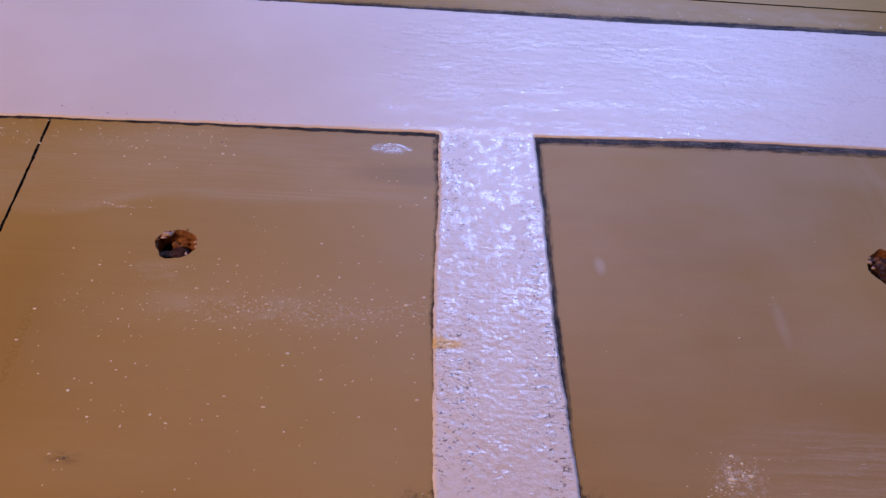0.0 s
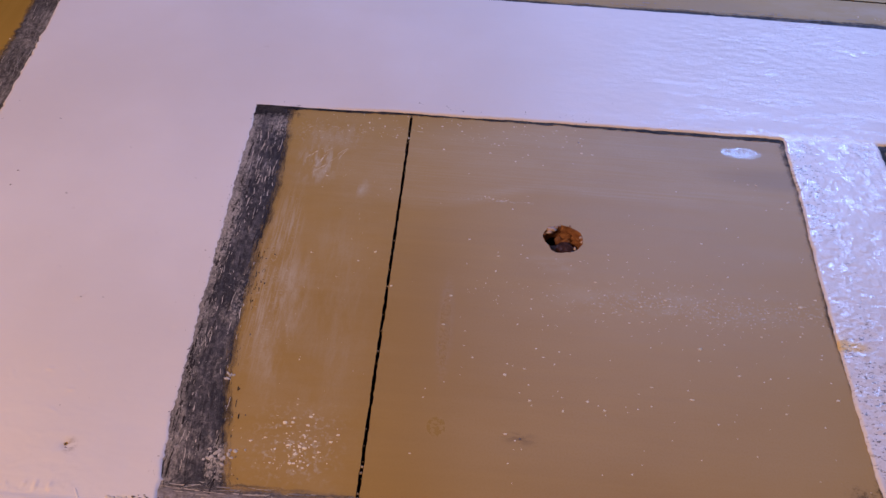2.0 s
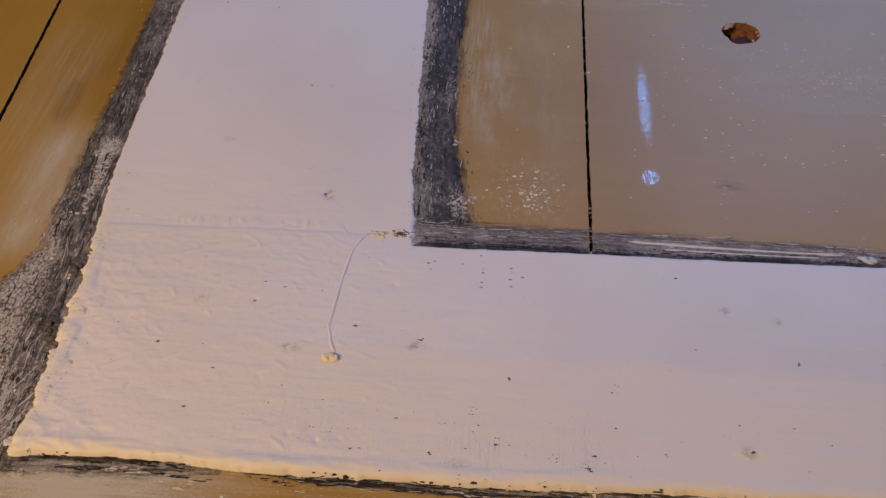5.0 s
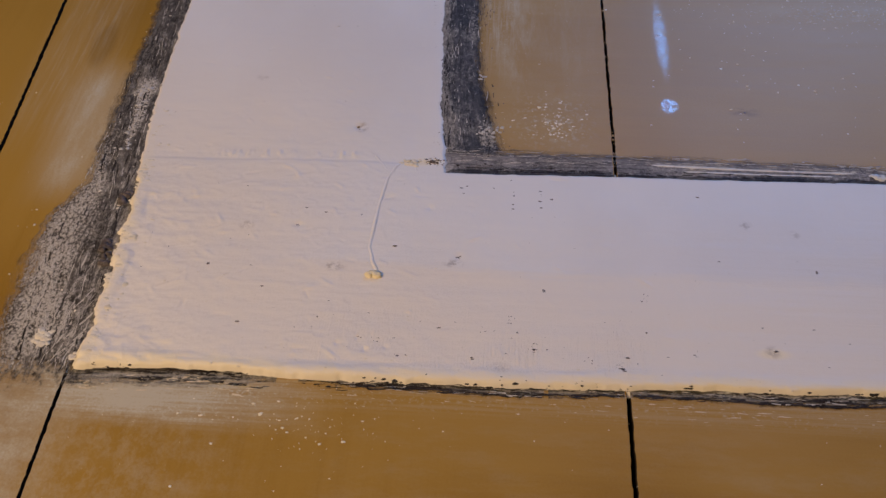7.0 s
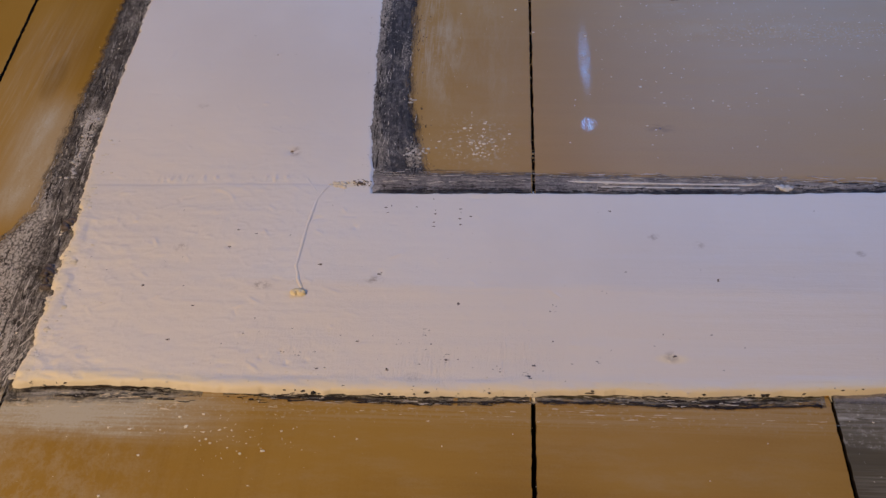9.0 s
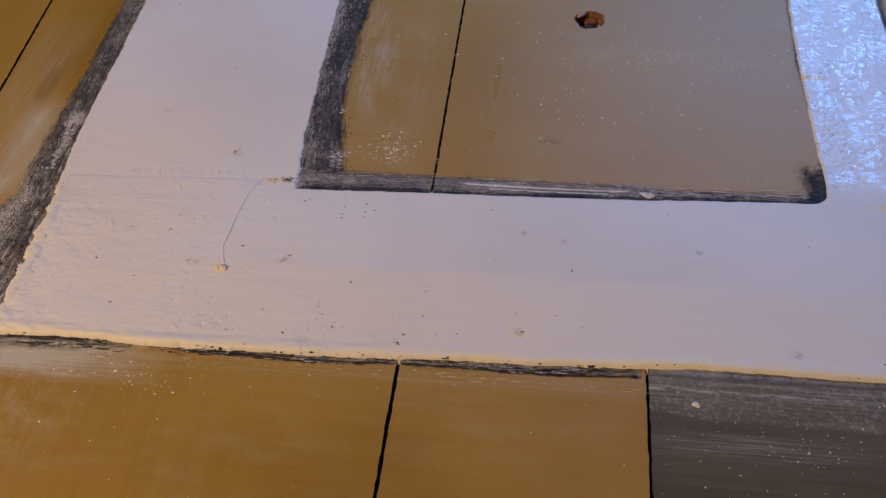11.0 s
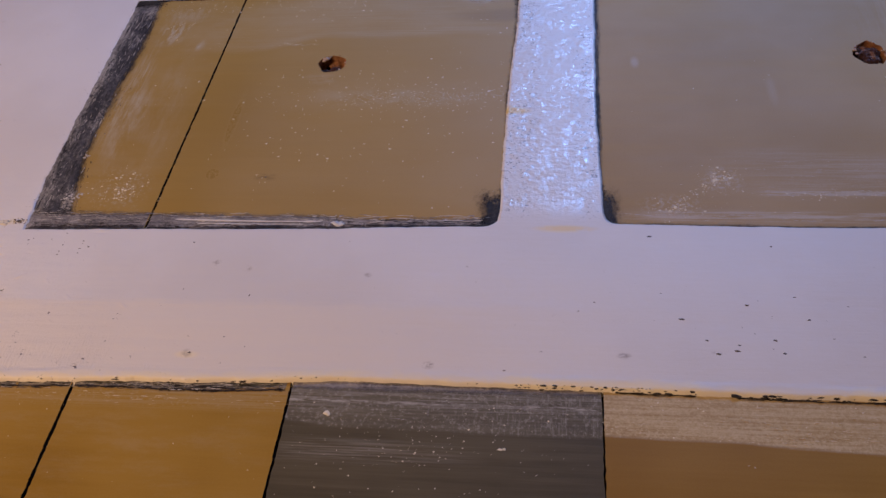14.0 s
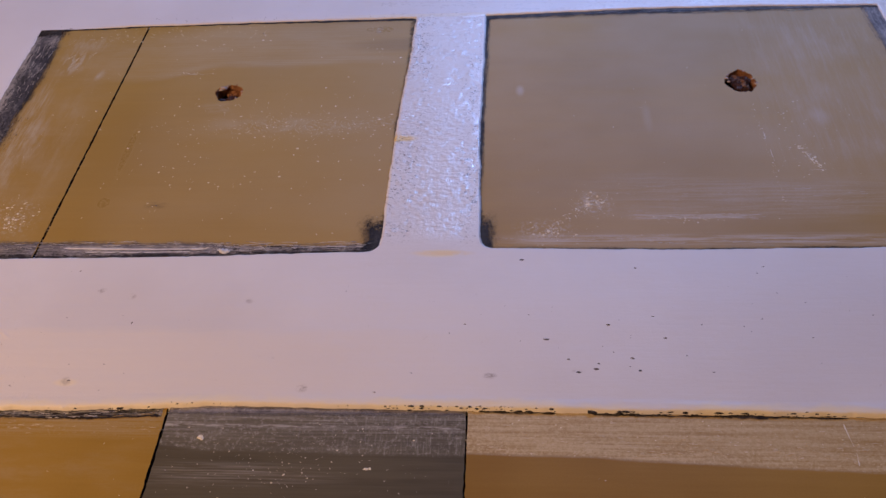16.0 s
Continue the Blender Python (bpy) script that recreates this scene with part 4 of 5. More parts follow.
for number, (above, below) in enumerate((
        ([(-0.244, -0.1340), (-0.222, -0.1305), (-0.201, -0.1305), (-0.172, -0.1300)], [(-0.244, -0.1346), (-0.222, -0.1358), (-0.201, -0.1352), (-0.172, -0.1318)]),
        ([(-0.148, -0.1338), (-0.12, -0.1344), (-0.094, -0.1345), (-0.068, -0.1356), (-0.050, -0.1368)], [(-0.148, -0.1342), (-0.12, -0.1366), (-0.094, -0.1370), (-0.068, -0.1380), (-0.050, -0.1373)]),
        ([(-0.055, -0.1362), (-0.027, -0.1346), (-0.0045, -0.1334)], [(-0.055, -0.1366), (-0.027, -0.1362), (-0.0045, -0.1350)]),
        ([(-0.0008, -0.1334), (0.034, -0.1334), (0.059, -0.1337), (0.089, -0.1336), (0.130, -0.1316)], [(-0.0008, -0.1346), (0.034, -0.1348), (0.059, -0.1358), (0.089, -0.1358), (0.130, -0.1331)]),
        # the next five: flakes and the shadow gap under the frame's foot, painted black
        ([(0.326, -0.1258), (0.345, -0.1254), (0.371, -0.1264)], [(0.326, -0.1270), (0.345, -0.1288), (0.371, -0.1278)]),
        ([(0.393, -0.1266), (0.400, -0.1258), (0.408, -0.1266)], [(0.393, -0.1288), (0.400, -0.1300), (0.408, -0.1292)]),
        ([(0.408, -0.1274), (0.440, -0.1276), (0.469, -0.1274)], [(0.408, -0.1288), (0.440, -0.1291), (0.469, -0.1292)]),
        ([(0.467, -0.1272), (0.480, -0.1268), (0.494, -0.1274)], [(0.467, -0.1290), (0.480, -0.1306), (0.494, -0.1296)]),
        ([(0.494, -0.1276), (0.515, -0.1276), (0.538, -0.1276)], [(0.494, -0.1290), (0.515, -0.1290), (0.538, -0.1288)]),
        ([(0.050, -0.1314), (0.062, -0.1308), (0.075, -0.1312), (0.092, -0.1318), (0.100, -0.1324)], [(0.050, -0.1316), (0.062, -0.1326), (0.075, -0.1330), (0.092, -0.1330), (0.100, -0.1328)]))):
    strip("dark_paint_shade_edge", above, below, LINE_BAND, 0.0009, 0.0012, seed=60 + number, lift=0.0009)
strip("grey_paint_edge", [(0.1365, -0.118), (0.316, -0.119)], [(0.1365, -0.1338), (0.316, -0.1320)], FAINT_BAND, 0.0005, 0.0012, seed=29, label=GREY)
# thin dark strip standing in for the gap shadow under the top rail
strip("dark_paint_shade_edge", [(-0.108, 0.301), (0.0, 0.305), (0.255, 0.309)], [(-0.108, 0.2936), (0.0, 0.2982), (0.10, 0.3002), (0.255, 0.3004)], HEAD_BAND, 0.0004, 0.0014, seed=8)
strip("dark_paint_shade_edge", [(0.318, 0.309), (0.43, 0.315), (0.70, 0.314)], [(0.318, 0.2965), (0.43, 0.3000), (0.70, 0.3050)], EDGE_BAND, 0.0004, 0.0010, seed=9)
strip("dark_paint_shade_edge", [(0.262, 0.304), (0.256, 0.13), (0.256, 0.005)], [(0.2500, 0.304), (0.2508, 0.27), (0.2522, 0.245), (0.2515, 0.20), (0.2488, 0.15), (0.2496, 0.12), (0.2512, 0.07), (0.2485, 0.005)], DOTTED_BAND, 0.0004, 0.0012, seed=10)
strip("dark_paint_shade_edge", [(0.319, 0.304), (0.318, 0.13), (0.319, 0.06), (0.320, 0.005)], [(0.3290, 0.304), (0.3262, 0.13), (0.3250, 0.06), (0.3275, 0.006)], EDGE_BAND, 0.0004, 0.0010, seed=11)
strip("dark_paint_shade_edge", [(0.32, 0.002), (0.46, 0.0015), (0.70, 0.004)], [(0.33, 0.0105), (0.46, 0.0092), (0.70, 0.0118)], EDGE_BAND, 0.0004, 0.0008, seed=12)
strip("dark_paint_shade_edge", [(-0.290, 0.458), (0.05, 0.4495), (0.36, 0.4515), (0.76, 0.457)], [(-0.290, 0.472), (0.05, 0.4600), (0.36, 0.4670), (0.76, 0.4720)], EDGE_BAND, 0.0004, 0.0014, seed=13)
strip("dark_paint_shade_edge", [(0.257, 0.004), (0.257, 0.044)], [(0.226, 0.010), (0.226, 0.044)], DAB_BAND, 0.0004, 0.0030, seed=14, lift=0.0006)
strip("dark_paint_shade_edge", [(0.319, 0.008), (0.319, 0.048)], [(0.342, 0.008), (0.342, 0.048)], DAB_BAND, 0.0004, 0.0030, seed=15, lift=0.0006)
strip("grey_paint_edge", [(0.694, 0.004), (0.684, 0.312)], [(0.670, 0.010), (0.658, 0.306)], FAINT_BAND, seed=16, label=GREY)
strip("dark_paint_shade_edge", [(-0.110, 0.300), (-0.070, 0.300)], [(-0.110, 0.276), (-0.070, 0.276)], DAB_BAND, 0.0006, 0.0010, seed=17, lift=0.0006)


# ---- run of paint and its blob ----
def surface(x, z):
    """Height of the frame at a place on it."""
    return float(y[int(round((x + 0.300) / STEP)), int(round((z + 0.150) / STEP))])


def run(name, knots, radius, mat, parent, level=surface):
    """A raised half-round run of paint along a line on the frame."""
    pts = []
    for (x0, z0), (x1, z1) in zip(knots, knots[1:]):
        for i in range(8):
            pts.append((x0 + (x1 - x0) * i / 8, z0 + (z1 - z0) * i / 8))
    pts.append(knots[-1])
    verts, faces, m = [], [], 7
    for i, (x, z) in enumerate(pts):
        (xa, za), (xb, zb) = pts[max(i - 1, 0)], pts[min(i + 1, len(pts) - 1)]
        l = math.hypot(xb - xa, zb - za)
        nx, nz = -(zb - za) / l, (xb - xa) / l
        r = radius * (0.75 + 0.5 * float(value_noise(x, z, 200, 7))) * (0.25 + 0.75 * min(1, i / 3, (len(pts) - 1 - i) / 3))
        wobble = 0.0003 * float(fractal(x, z, 150, 13, 2))
        for j in range(m):
            a = math.pi * j / (m - 1)
            verts.append((x + wobble + nx * r * math.cos(a), level(x, z) + 0.0003 - r * 0.8 * math.sin(a), z + nz * r * math.cos(a)))
    for i in range(len(pts) - 1):
        for j in range(m - 1):
            faces.append((i * m + j, i * m + j + 1, (i + 1) * m + j + 1, (i + 1) * m + j))
    me = mesh(name, verts, faces, [mat], True)
    layer = me.uv_layers.new(name="UVMap")
    layer.data.foreach_set("uv", [c for p in me.polygons for v in p.vertices for c in (2.0, 0.0)])
    return part(name, me, parent)


run("paint_run", [(-0.1135, 0.006), (-0.1185, -0.001), (-0.1220, -0.010), (-0.1245, -0.028), (-0.1265, -0.058), (-0.1245, -0.064), (-0.1240, -0.067), (-0.1205, -0.0735)], 0.0009, PLASTER, frame_thing)
run("paint_run", [(-0.1315, 0.0085), (-0.1275, 0.003), (-0.1215, -0.006)], 0.0007, PLASTER, frame_thing)
run("paint_run", [(-0.1115, 0.005), (-0.1085, 0.000), (-0.1065, -0.006)], 0.0006, PLASTER, frame_thing)


def lump(bm_verts, faces, cx, cz, rx, rz, h, base, rng, n=7):
    """One low lump on the wall, appended to a vertex and face list."""
    s = len(bm_verts)
    turn = rng.uniform(0, 6.28)
    for ring, (k, d) in enumerate(((1.0, -0.0003), (0.7, h * 0.75))):
        for i in range(n):
            a = 2 * math.pi * i / n + turn
            q = k * rng.uniform(0.5, 1.3)
            bm_verts.append((cx + rx * q * math.cos(a), base - d, cz + rz * q * math.sin(a)))
    bm_verts.append((cx, base - h, cz))
    for i in range(n):
        j = (i + 1) % n
        faces.append((s + i, s + j, s + n + j, s + n + i))
        faces.append((s + n + i, s + n + j, s + 2 * n))


def lumps(name, spots, mat, parent, base, seed, flat=0.16, stretch=1.0):
    """Spots: x, z and radius each."""
    rng = random.Random(seed)
    verts, faces = [], []
    for x, z, r in spots:
        lump(verts, faces, x, z, r * rng.uniform(0.8, 1.5) * stretch, r * rng.uniform(0.6, 1.1), r * flat, surface(x, z) if base is None else base, rng)
    ob = part(name, mesh(name, verts, faces, [mat], True), parent)
    return tagged(ob, kind="stuff")


blob_rng = random.Random(8)
lumps("filler_blob", [(-0.1225 + blob_rng.uniform(-0.0026, 0.0026), -0.0752 + blob_rng.uniform(-0.0014, 0.0014), blob_rng.uniform(0.0012, 0.0024)) for _ in range(14)], YELLOW, frame_thing, None, 5, 0.75)


# ---- drops and grit ----
def cluster(rng, n, x0, x1, z0, z1, r0, r1, gauss=False):
    out = []
    for _ in range(n):
        if gauss:
            x, z = rng.gauss((x0 + x1) / 2, (x1 - x0) / 4), rng.gauss((z0 + z1) / 2, (z1 - z0) / 4)
        else:
            x, z = rng.uniform(x0, x1), rng.uniform(z0, z1)
        out.append((x, z, 0.8 * (r0 + (r1 - r0) * rng.random() ** 3)))
    return out


rng = random.Random(42)
S, L = 0.00035, 0.0012
drops = cluster(rng, 110, 0.02, 0.248, 0.02, 0.285, 0.0005, 0.0014) + cluster(rng, 90, 0.04, 0.25, 0.07, 0.19, 0.0005, 0.0016)
drops += cluster(rng, 230, 0.09, 0.27, 0.128, 0.168, 0.00035, 0.0011, True)
drops += cluster(rng, 40, 0.02, 0.13, 0.120, 0.160, 0.0003, 0.0008, True)
drops += cluster(rng, 170, -0.065, 0.12, 0.274, 0.299, 0.0003, 0.0010)
drops += cluster(rng, 14, 0.05, 0.075, 0.222, 0.225, 0.0003, 0.0010, True)
drops += cluster(rng, 90, -0.050, -0.016, 0.022, 0.056, 0.0005, 0.0017, True)
drops += cluster(rng, 40, -0.085, -0.060, 0.015, 0.060, 0.0004, 0.0012)
drops += cluster(rng, 50, -0.055, -0.005, 0.02, 0.28, 0.0003, 0.0008)
drops += [(0.2369, 0.1537, 0.0016), (0.2300, 0.2555, 0.0011), (0.2245, 0.2555, 0.0009), (-0.010, 0.170, 0.0013), (0.002, 0.145, 0.0012)]
drops += cluster(rng, 90, 0.385, 0.425, 0.033, 0.070, 0.0003, 0.0010, True)
drops += cluster(rng, 60, 0.350, 0.395, 0.012, 0.036, 0.0003, 0.0013, True)
drops += cluster(rng, 60, 0.430, 0.520, 0.033, 0.040, 0.0003, 0.0010, True)
drops += cluster(rng, 80, 0.530, 0.595, 0.085, 0.175, 0.0003, 0.0013, True)
for n, (x0, z0), (x1, z1), wide, big in ((45, (0.541, 0.172), (0.542, 0.050), 0.0010, 0.0007), (60, (0.566, 0.116), (0.577, 0.088), 0.0014, 0.0012),
                                         (70, (0.370, 0.020), (0.408, 0.062), 0.0030, 0.0014), (40, (0.398, 0.050), (0.412, 0.056), 0.0020, 0.0016)):
    for i in range(n):
        f = rng.random()
        drops.append((x0 + (x1 - x0) * f + rng.gauss(0, wide), z0 + (z1 - z0) * f + rng.gauss(0, wide), 0.0003 + big * rng.random() ** 3))
drops += cluster(rng, 40, 0.34, 0.66, 0.02, 0.29, 0.0003, 0.0007)
lumps("paint_drops", drops, WHITE_DROP, wall, 0.0, 1)
low = cluster(rng, 90, -0.19, -0.09, -0.170, -0.143, 0.0003, 0.0010, True)
low += cluster(rng, 60, -0.25, 0.13, -0.23, -0.14, 0.0003, 0.0008)
low += cluster(rng, 130, 0.14, 0.31, -0.20, -0.135, 0.0003, 0.0009)
low += cluster(rng, 80, 0.18, 0.24, -0.185, -0.145, 0.00025, 0.0008, True)
low += cluster(rng, 25, 0.32, 0.60, -0.20, -0.13, 0.0003, 0.0009) + cluster(rng, 90, 0.32, 0.62, -0.146, -0.127, 0.0003, 0.0010)
low += [(-0.164, -0.152, 0.0013), (-0.155, -0.1545, 0.0009), (-0.153, -0.158, 0.0010), (-0.126, -0.163, 0.0011), (-0.195, -0.187, 0.0009), (-0.2005, -0.1535, 0.0010), (-0.190, -0.154, 0.0010), (-0.168, -0.147, 0.0010)]
low += [(0.1595, -0.1466, 0.0020), (0.1610, -0.1475, 0.0016), (0.2617, -0.1656, 0.0015), (0.2640, -0.1655, 0.0012)]
low += cluster(rng, 60, -0.36, -0.28, -0.14, 0.06, 0.0003, 0.0011)
for i in range(260):
    z = rng.triangular(-0.13, 0.40, -0.10)
    x = np.interp(z, (-0.13, -0.03, 0.18, 0.40), (-0.250, -0.258, -0.268, -0.282)) - abs(rng.gauss(0.010, 0.008 + 0.012 * (z < -0.04)))
    low.append((x, z, 0.0003 + 0.0010 * rng.random() ** 3))
for i in range(160):
    z = rng.uniform(0.0, 0.30)
    low.append((np.interp(z, (0.0, 0.10, 0.30), (-0.090, -0.098, -0.105)) + abs(rng.gauss(0.003, 0.005)), z, 0.0002 + 0.0007 * rng.random() ** 3))
low += cluster(rng, 40, 0.35, 0.65, 0.468, 0.478, 0.0004, 0.0014)
lumps("paint_drops", low, WHITE_DROP, wall, 0.0, 2)
grit = cluster(rng, 26, -0.24, -0.02, -0.118, -0.01, 0.0002, 0.0007)
grit += cluster(rng, 50, -0.16, 0.10, -0.126, -0.095, 0.0002, 0.0007)
# grids of dark dots standing in for the shade in small square pits
for px, pz in ((-0.067, -0.104), (-0.045, -0.112), (-0.118, -0.113), (-0.006, -0.120), (0.008, -0.082), (-0.055, -0.098), (-0.02, -0.118), (0.030, -0.112)):
    grit += [(px + 0.0016 * (i % 3 - 1) + rng.gauss(0, 0.0003), pz + 0.0016 * (i // 3 - 1) + rng.gauss(0, 0.0003), rng.uniform(0.0002, 0.0004)) for i in range(9) if rng.random() < 0.5]
grit += cluster(rng, 24, -0.02, 0.30, -0.112, -0.012, 0.0002, 0.0006)
SPECKS = ((0.381, -0.089, 7), (0.386, -0.099, 8), (0.397, -0.096, 8), (0.399, -0.092, 5), (0.409, -0.083, 6), (0.420, -0.088, 7), (0.424, -0.097, 7), (0.418, -0.094, 5), (0.367, -0.074, 8), (0.407, -0.062, 6),
          (0.436, -0.055, 5), (0.442, -0.072, 6), (0.305, -0.069, 6), (0.316, -0.062, 5), (0.453, -0.085, 5), (0.468, -0.098, 5), (0.533, -0.071, 4), (0.262, -0.115, 6), (0.234, -0.034, 4), (0.283, -0.100, 4),
          (0.428, -0.012, 6), (0.353, -0.005, 7), (-0.205, -0.073, 6), (-0.176, -0.085, 5), (-0.114, -0.056, 8), (-0.039, -0.080, 5), (-0.051, -0.105, 6), (0.093, -0.062, 5), (0.041, -0.016, 6), (-0.036, -0.021, 6),
          (-0.183, -0.106, 7), (-0.125, -0.111, 6), (-0.072, -0.120, 6), (-0.045, -0.114, 7), (-0.002, -0.116, 7), (-0.004, -0.123, 6), (-0.162, -0.034, 6), (-0.152, -0.037, 5), (-0.133, -0.037, 4))
for sx, sz, size in SPECKS:
    grit += [(sx + rng.gauss(0, 0.0005), sz + rng.gauss(0, 0.0004), size * rng.uniform(0.00007, 0.00015)) for _ in range(rng.choice((1, 1, 2)))]
grit += cluster(rng, 16, 0.30, 0.50, -0.105, -0.02, 0.0002, 0.0006, True)
grit += cluster(rng, 22, 0.48, 0.66, -0.11, -0.01, 0.0003, 0.0009)
grit += cluster(rng, 16, -0.25, -0.12, 0.02, 0.28, 0.0003, 0.0008)
grit += cluster(rng, 14, -0.09, -0.04, -0.03, -0.008, 0.0004, 0.0010)
for x0, x1, z0, z1, n in ((-0.108, -0.1025, 0.10, 0.30, 40), (-0.100, -0.093, 0.01, 0.12, 40), (0.2545, 0.2600, 0.02, 0.29, 50), (0.3130, 0.3205, 0.02, 0.29, 50), (0.0, 0.32, 0.306, 0.312, 60), (-0.275, -0.262, 0.05, 0.30, 12)):
    grit += cluster(rng, n, x0, x1, z0, z1, 0.0002, 0.0006)
# dark dots that put shade into the craters
grit += [(-0.143, 0.0296, 0.0010), (-0.1422, 0.0275, 0.0006), (-0.165, -0.045, 0.0008), (-0.082, -0.062, 0.0010), (-0.0805, -0.0612, 0.0007), (0.0655, -0.1085, 0.0009)]
lumps("grit", grit, DARK_DROP, frame_thing, None, 3, 0.2, 1.6)
cream = cluster(rng, 150, -0.245, -0.08, -0.128, -0.060, 0.0003, 0.0010) + cluster(rng, 45, -0.25, 0.10, -0.131, -0.122, 0.0004, 0.0013)
for i in range(110):
    z = rng.uniform(-0.128, 0.04)
    cream.append((np.interp(z, (-0.13, 0.04), (-0.249, -0.262)) + abs(rng.gauss(0.001, 0.005)), z, 0.0005 + 0.0017 * rng.random() ** 2))
lumps("plaster_crust", [(x, z, 0.8 * r) for x, z, r in cream], CREAM, frame_thing, None, 6, 0.12, 1.4)
FLAKE = simple("black_flakes", (0.010, 0.008, 0.007), (0.035, 0.026, 0.020), 0.7, 300)
crumbs = cluster(rng, 90, 0.268, 0.345, -0.1262, -0.1240, 0.0002, 0.0010) + cluster(rng, 90, 0.405, 0.54, -0.1284, -0.1260, 0.0003, 0.0011) + cluster(rng, 30, 0.12, 0.27, -0.1254, -0.1238, 0.0002, 0.0005)
crumbs += cluster(rng, 60, -0.245, -0.168, -0.1350, -0.1312, 0.0002, 0.0008) + cluster(rng, 40, -0.12, -0.06, -0.1350, -0.1328, 0.0002, 0.0007) + cluster(rng, 30, -0.03, 0.04, -0.1330, -0.1296, 0.0002, 0.0006) + cluster(rng, 40, 0.05, 0.13, -0.1330, -0.1285, 0.0002, 0.0008) + cluster(rng, 16, -0.14, 0.10, -0.1330, -0.1290, 0.0003, 0.0007)
for x0, x1, n, big in ((0.326, 0.372, 30, 0.0011), (0.392, 0.412, 26, 0.0015), (0.412, 0.470, 40, 0.0010), (0.468, 0.498, 26, 0.0013), (0.498, 0.540, 16, 0.0009), (-0.145, -0.050, 40, 0.0008), (0.0, 0.130, 40, 0.0008)):
    for _ in range(n):
        x = rng.uniform(x0, x1)
        crumbs.append((x, float(line(x, *FOOT)) - 0.0004 + rng.gauss(0, 0.0009), 0.0003 + big * rng.random() ** 2))
lumps("grit", crumbs, FLAKE, frame_thing, None, 4, 0.35, 1.8)
seam = [(rng.gauss(0.0, 0.0007), rng.uniform(0.0, 0.30), rng.uniform(0.0003, 0.0007)) for _ in range(28)] + [(rng.gauss(0.0, 0.0004), z, 0.0010) for z in (0.031, 0.0275, 0.017, 0.145)]
seam += [(rng.gauss(-0.0035, 0.0012), rng.uniform(-0.15, -0.13), rng.uniform(0.0002, 0.0005)) for _ in range(4)]
lumps("joint_crumbs", seam, JOINT_CRUMB, wall, 0.0006, 7, 0.3)
lumps("paint_chips", [(0.1148, 0.2845, 0.0011), (0.076, 0.053, 0.0012), (0.2860, 0.176, 0.0008)], DARK_DROP, wall, 0.0, 9)


# ---- scratches in the paint ----
def on_boards(x, z):
    return 0.0


run("scratch", [(0.541, 0.185), (0.543, 0.120), (0.545, 0.082), (0.5405, 0.044)], 0.00036, WHITE_DROP, wall, on_boards)
run("scratch", [(0.567, 0.113), (0.575, 0.088)], 0.00048, WHITE_DROP, wall, on_boards)
run("scratch", [(0.556, 0.086), (0.585, 0.0885), (0.583, 0.100)], 0.00036, WHITE_DROP, wall, on_boards)
run("scratch", [(0.101, 0.0435), (0.108, 0.0405), (0.116, 0.0405), (0.125, 0.0430)], 0.00016, CHALK_LINE, wall, on_boards)
run("scratch", [(0.430, 0.0355), (0.470, 0.0385), (0.515, 0.0400)], 0.00034, WHITE_DROP, wall, on_boards)
run("scratch", [(0.5355, -0.129), (0.5370, -0.140), (0.5385, -0.150), (0.5375, -0.162)], 0.00045, WHITE_DROP, wall, on_boards)
run("scratch", [(0.333, 0.058), (0.337, 0.095)], 0.00034, WHITE_DROP, wall, on_boards)
run("filler_line", [(0.012, 0.0085), (0.050, 0.0075), (0.090, 0.0072), (0.136, 0.0075)], 0.0010, PLASTER_DAB, wall, on_boards)
run("filler_line", [(0.020, 0.0045), (0.080, 0.0042), (0.134, 0.0050)], 0.0008, PLASTER_DAB, wall, on_boards)
run("filler_line", [(0.150, 0.0080), (0.195, 0.0085), (0.240, 0.0105)], 0.0007, PLASTER_DAB, wall, on_boards)
lumps("filler_dab", [(0.1400 + rng.uniform(-0.005, 0.005), 0.0050 + rng.uniform(-0.0018, 0.0018), rng.uniform(0.0014, 0.0026)) for _ in range(12)], PLASTER_DAB, wall, -0.0004, 31, 0.2)
# dark lumps standing in for the shade of the inner corner crevice
lumps("hollow_shade", cluster(rng, 40, -0.1030, -0.0940, 0.0010, 0.0060, 0.0003, 0.0008, True), DARK_DROP, wall, -0.0014, 32, 0.10, 1.6)
lumps("filler_blob", [(-0.1095 + rng.gauss(0, 0.0028), 0.0030 + rng.gauss(0, 0.0012), rng.uniform(0.0010, 0.0020)) for _ in range(14)], CREAM, frame_thing, None, 39, 0.35)
# dark flecks and pale crust along the brushed edge inside the field
lumps("paint_chips", [(np.interp(z, (0.02, 0.08, 0.20), (-0.060, -0.072, -0.076)) + rng.gauss(0.003, 0.0022), z, rng.uniform(0.0004, 0.0010)) for z in [rng.uniform(0.015, 0.17) for _ in range(14)]], DARK_DROP, wall, -0.0002, 41, 0.1, 0.45)
lumps("filler_dab", [(-0.0690 + rng.gauss(0, 0.0035), 0.0300 + rng.gauss(0, 0.0022), rng.uniform(0.0004, 0.0013)) for _ in range(26)] + [(-0.0745 + rng.gauss(0, 0.0012), 0.0770 + rng.gauss(0, 0.003), rng.uniform(0.0005, 0.0011)) for _ in range(9)], CHALK_LINE, wall, -0.0003, 43, 0.05)
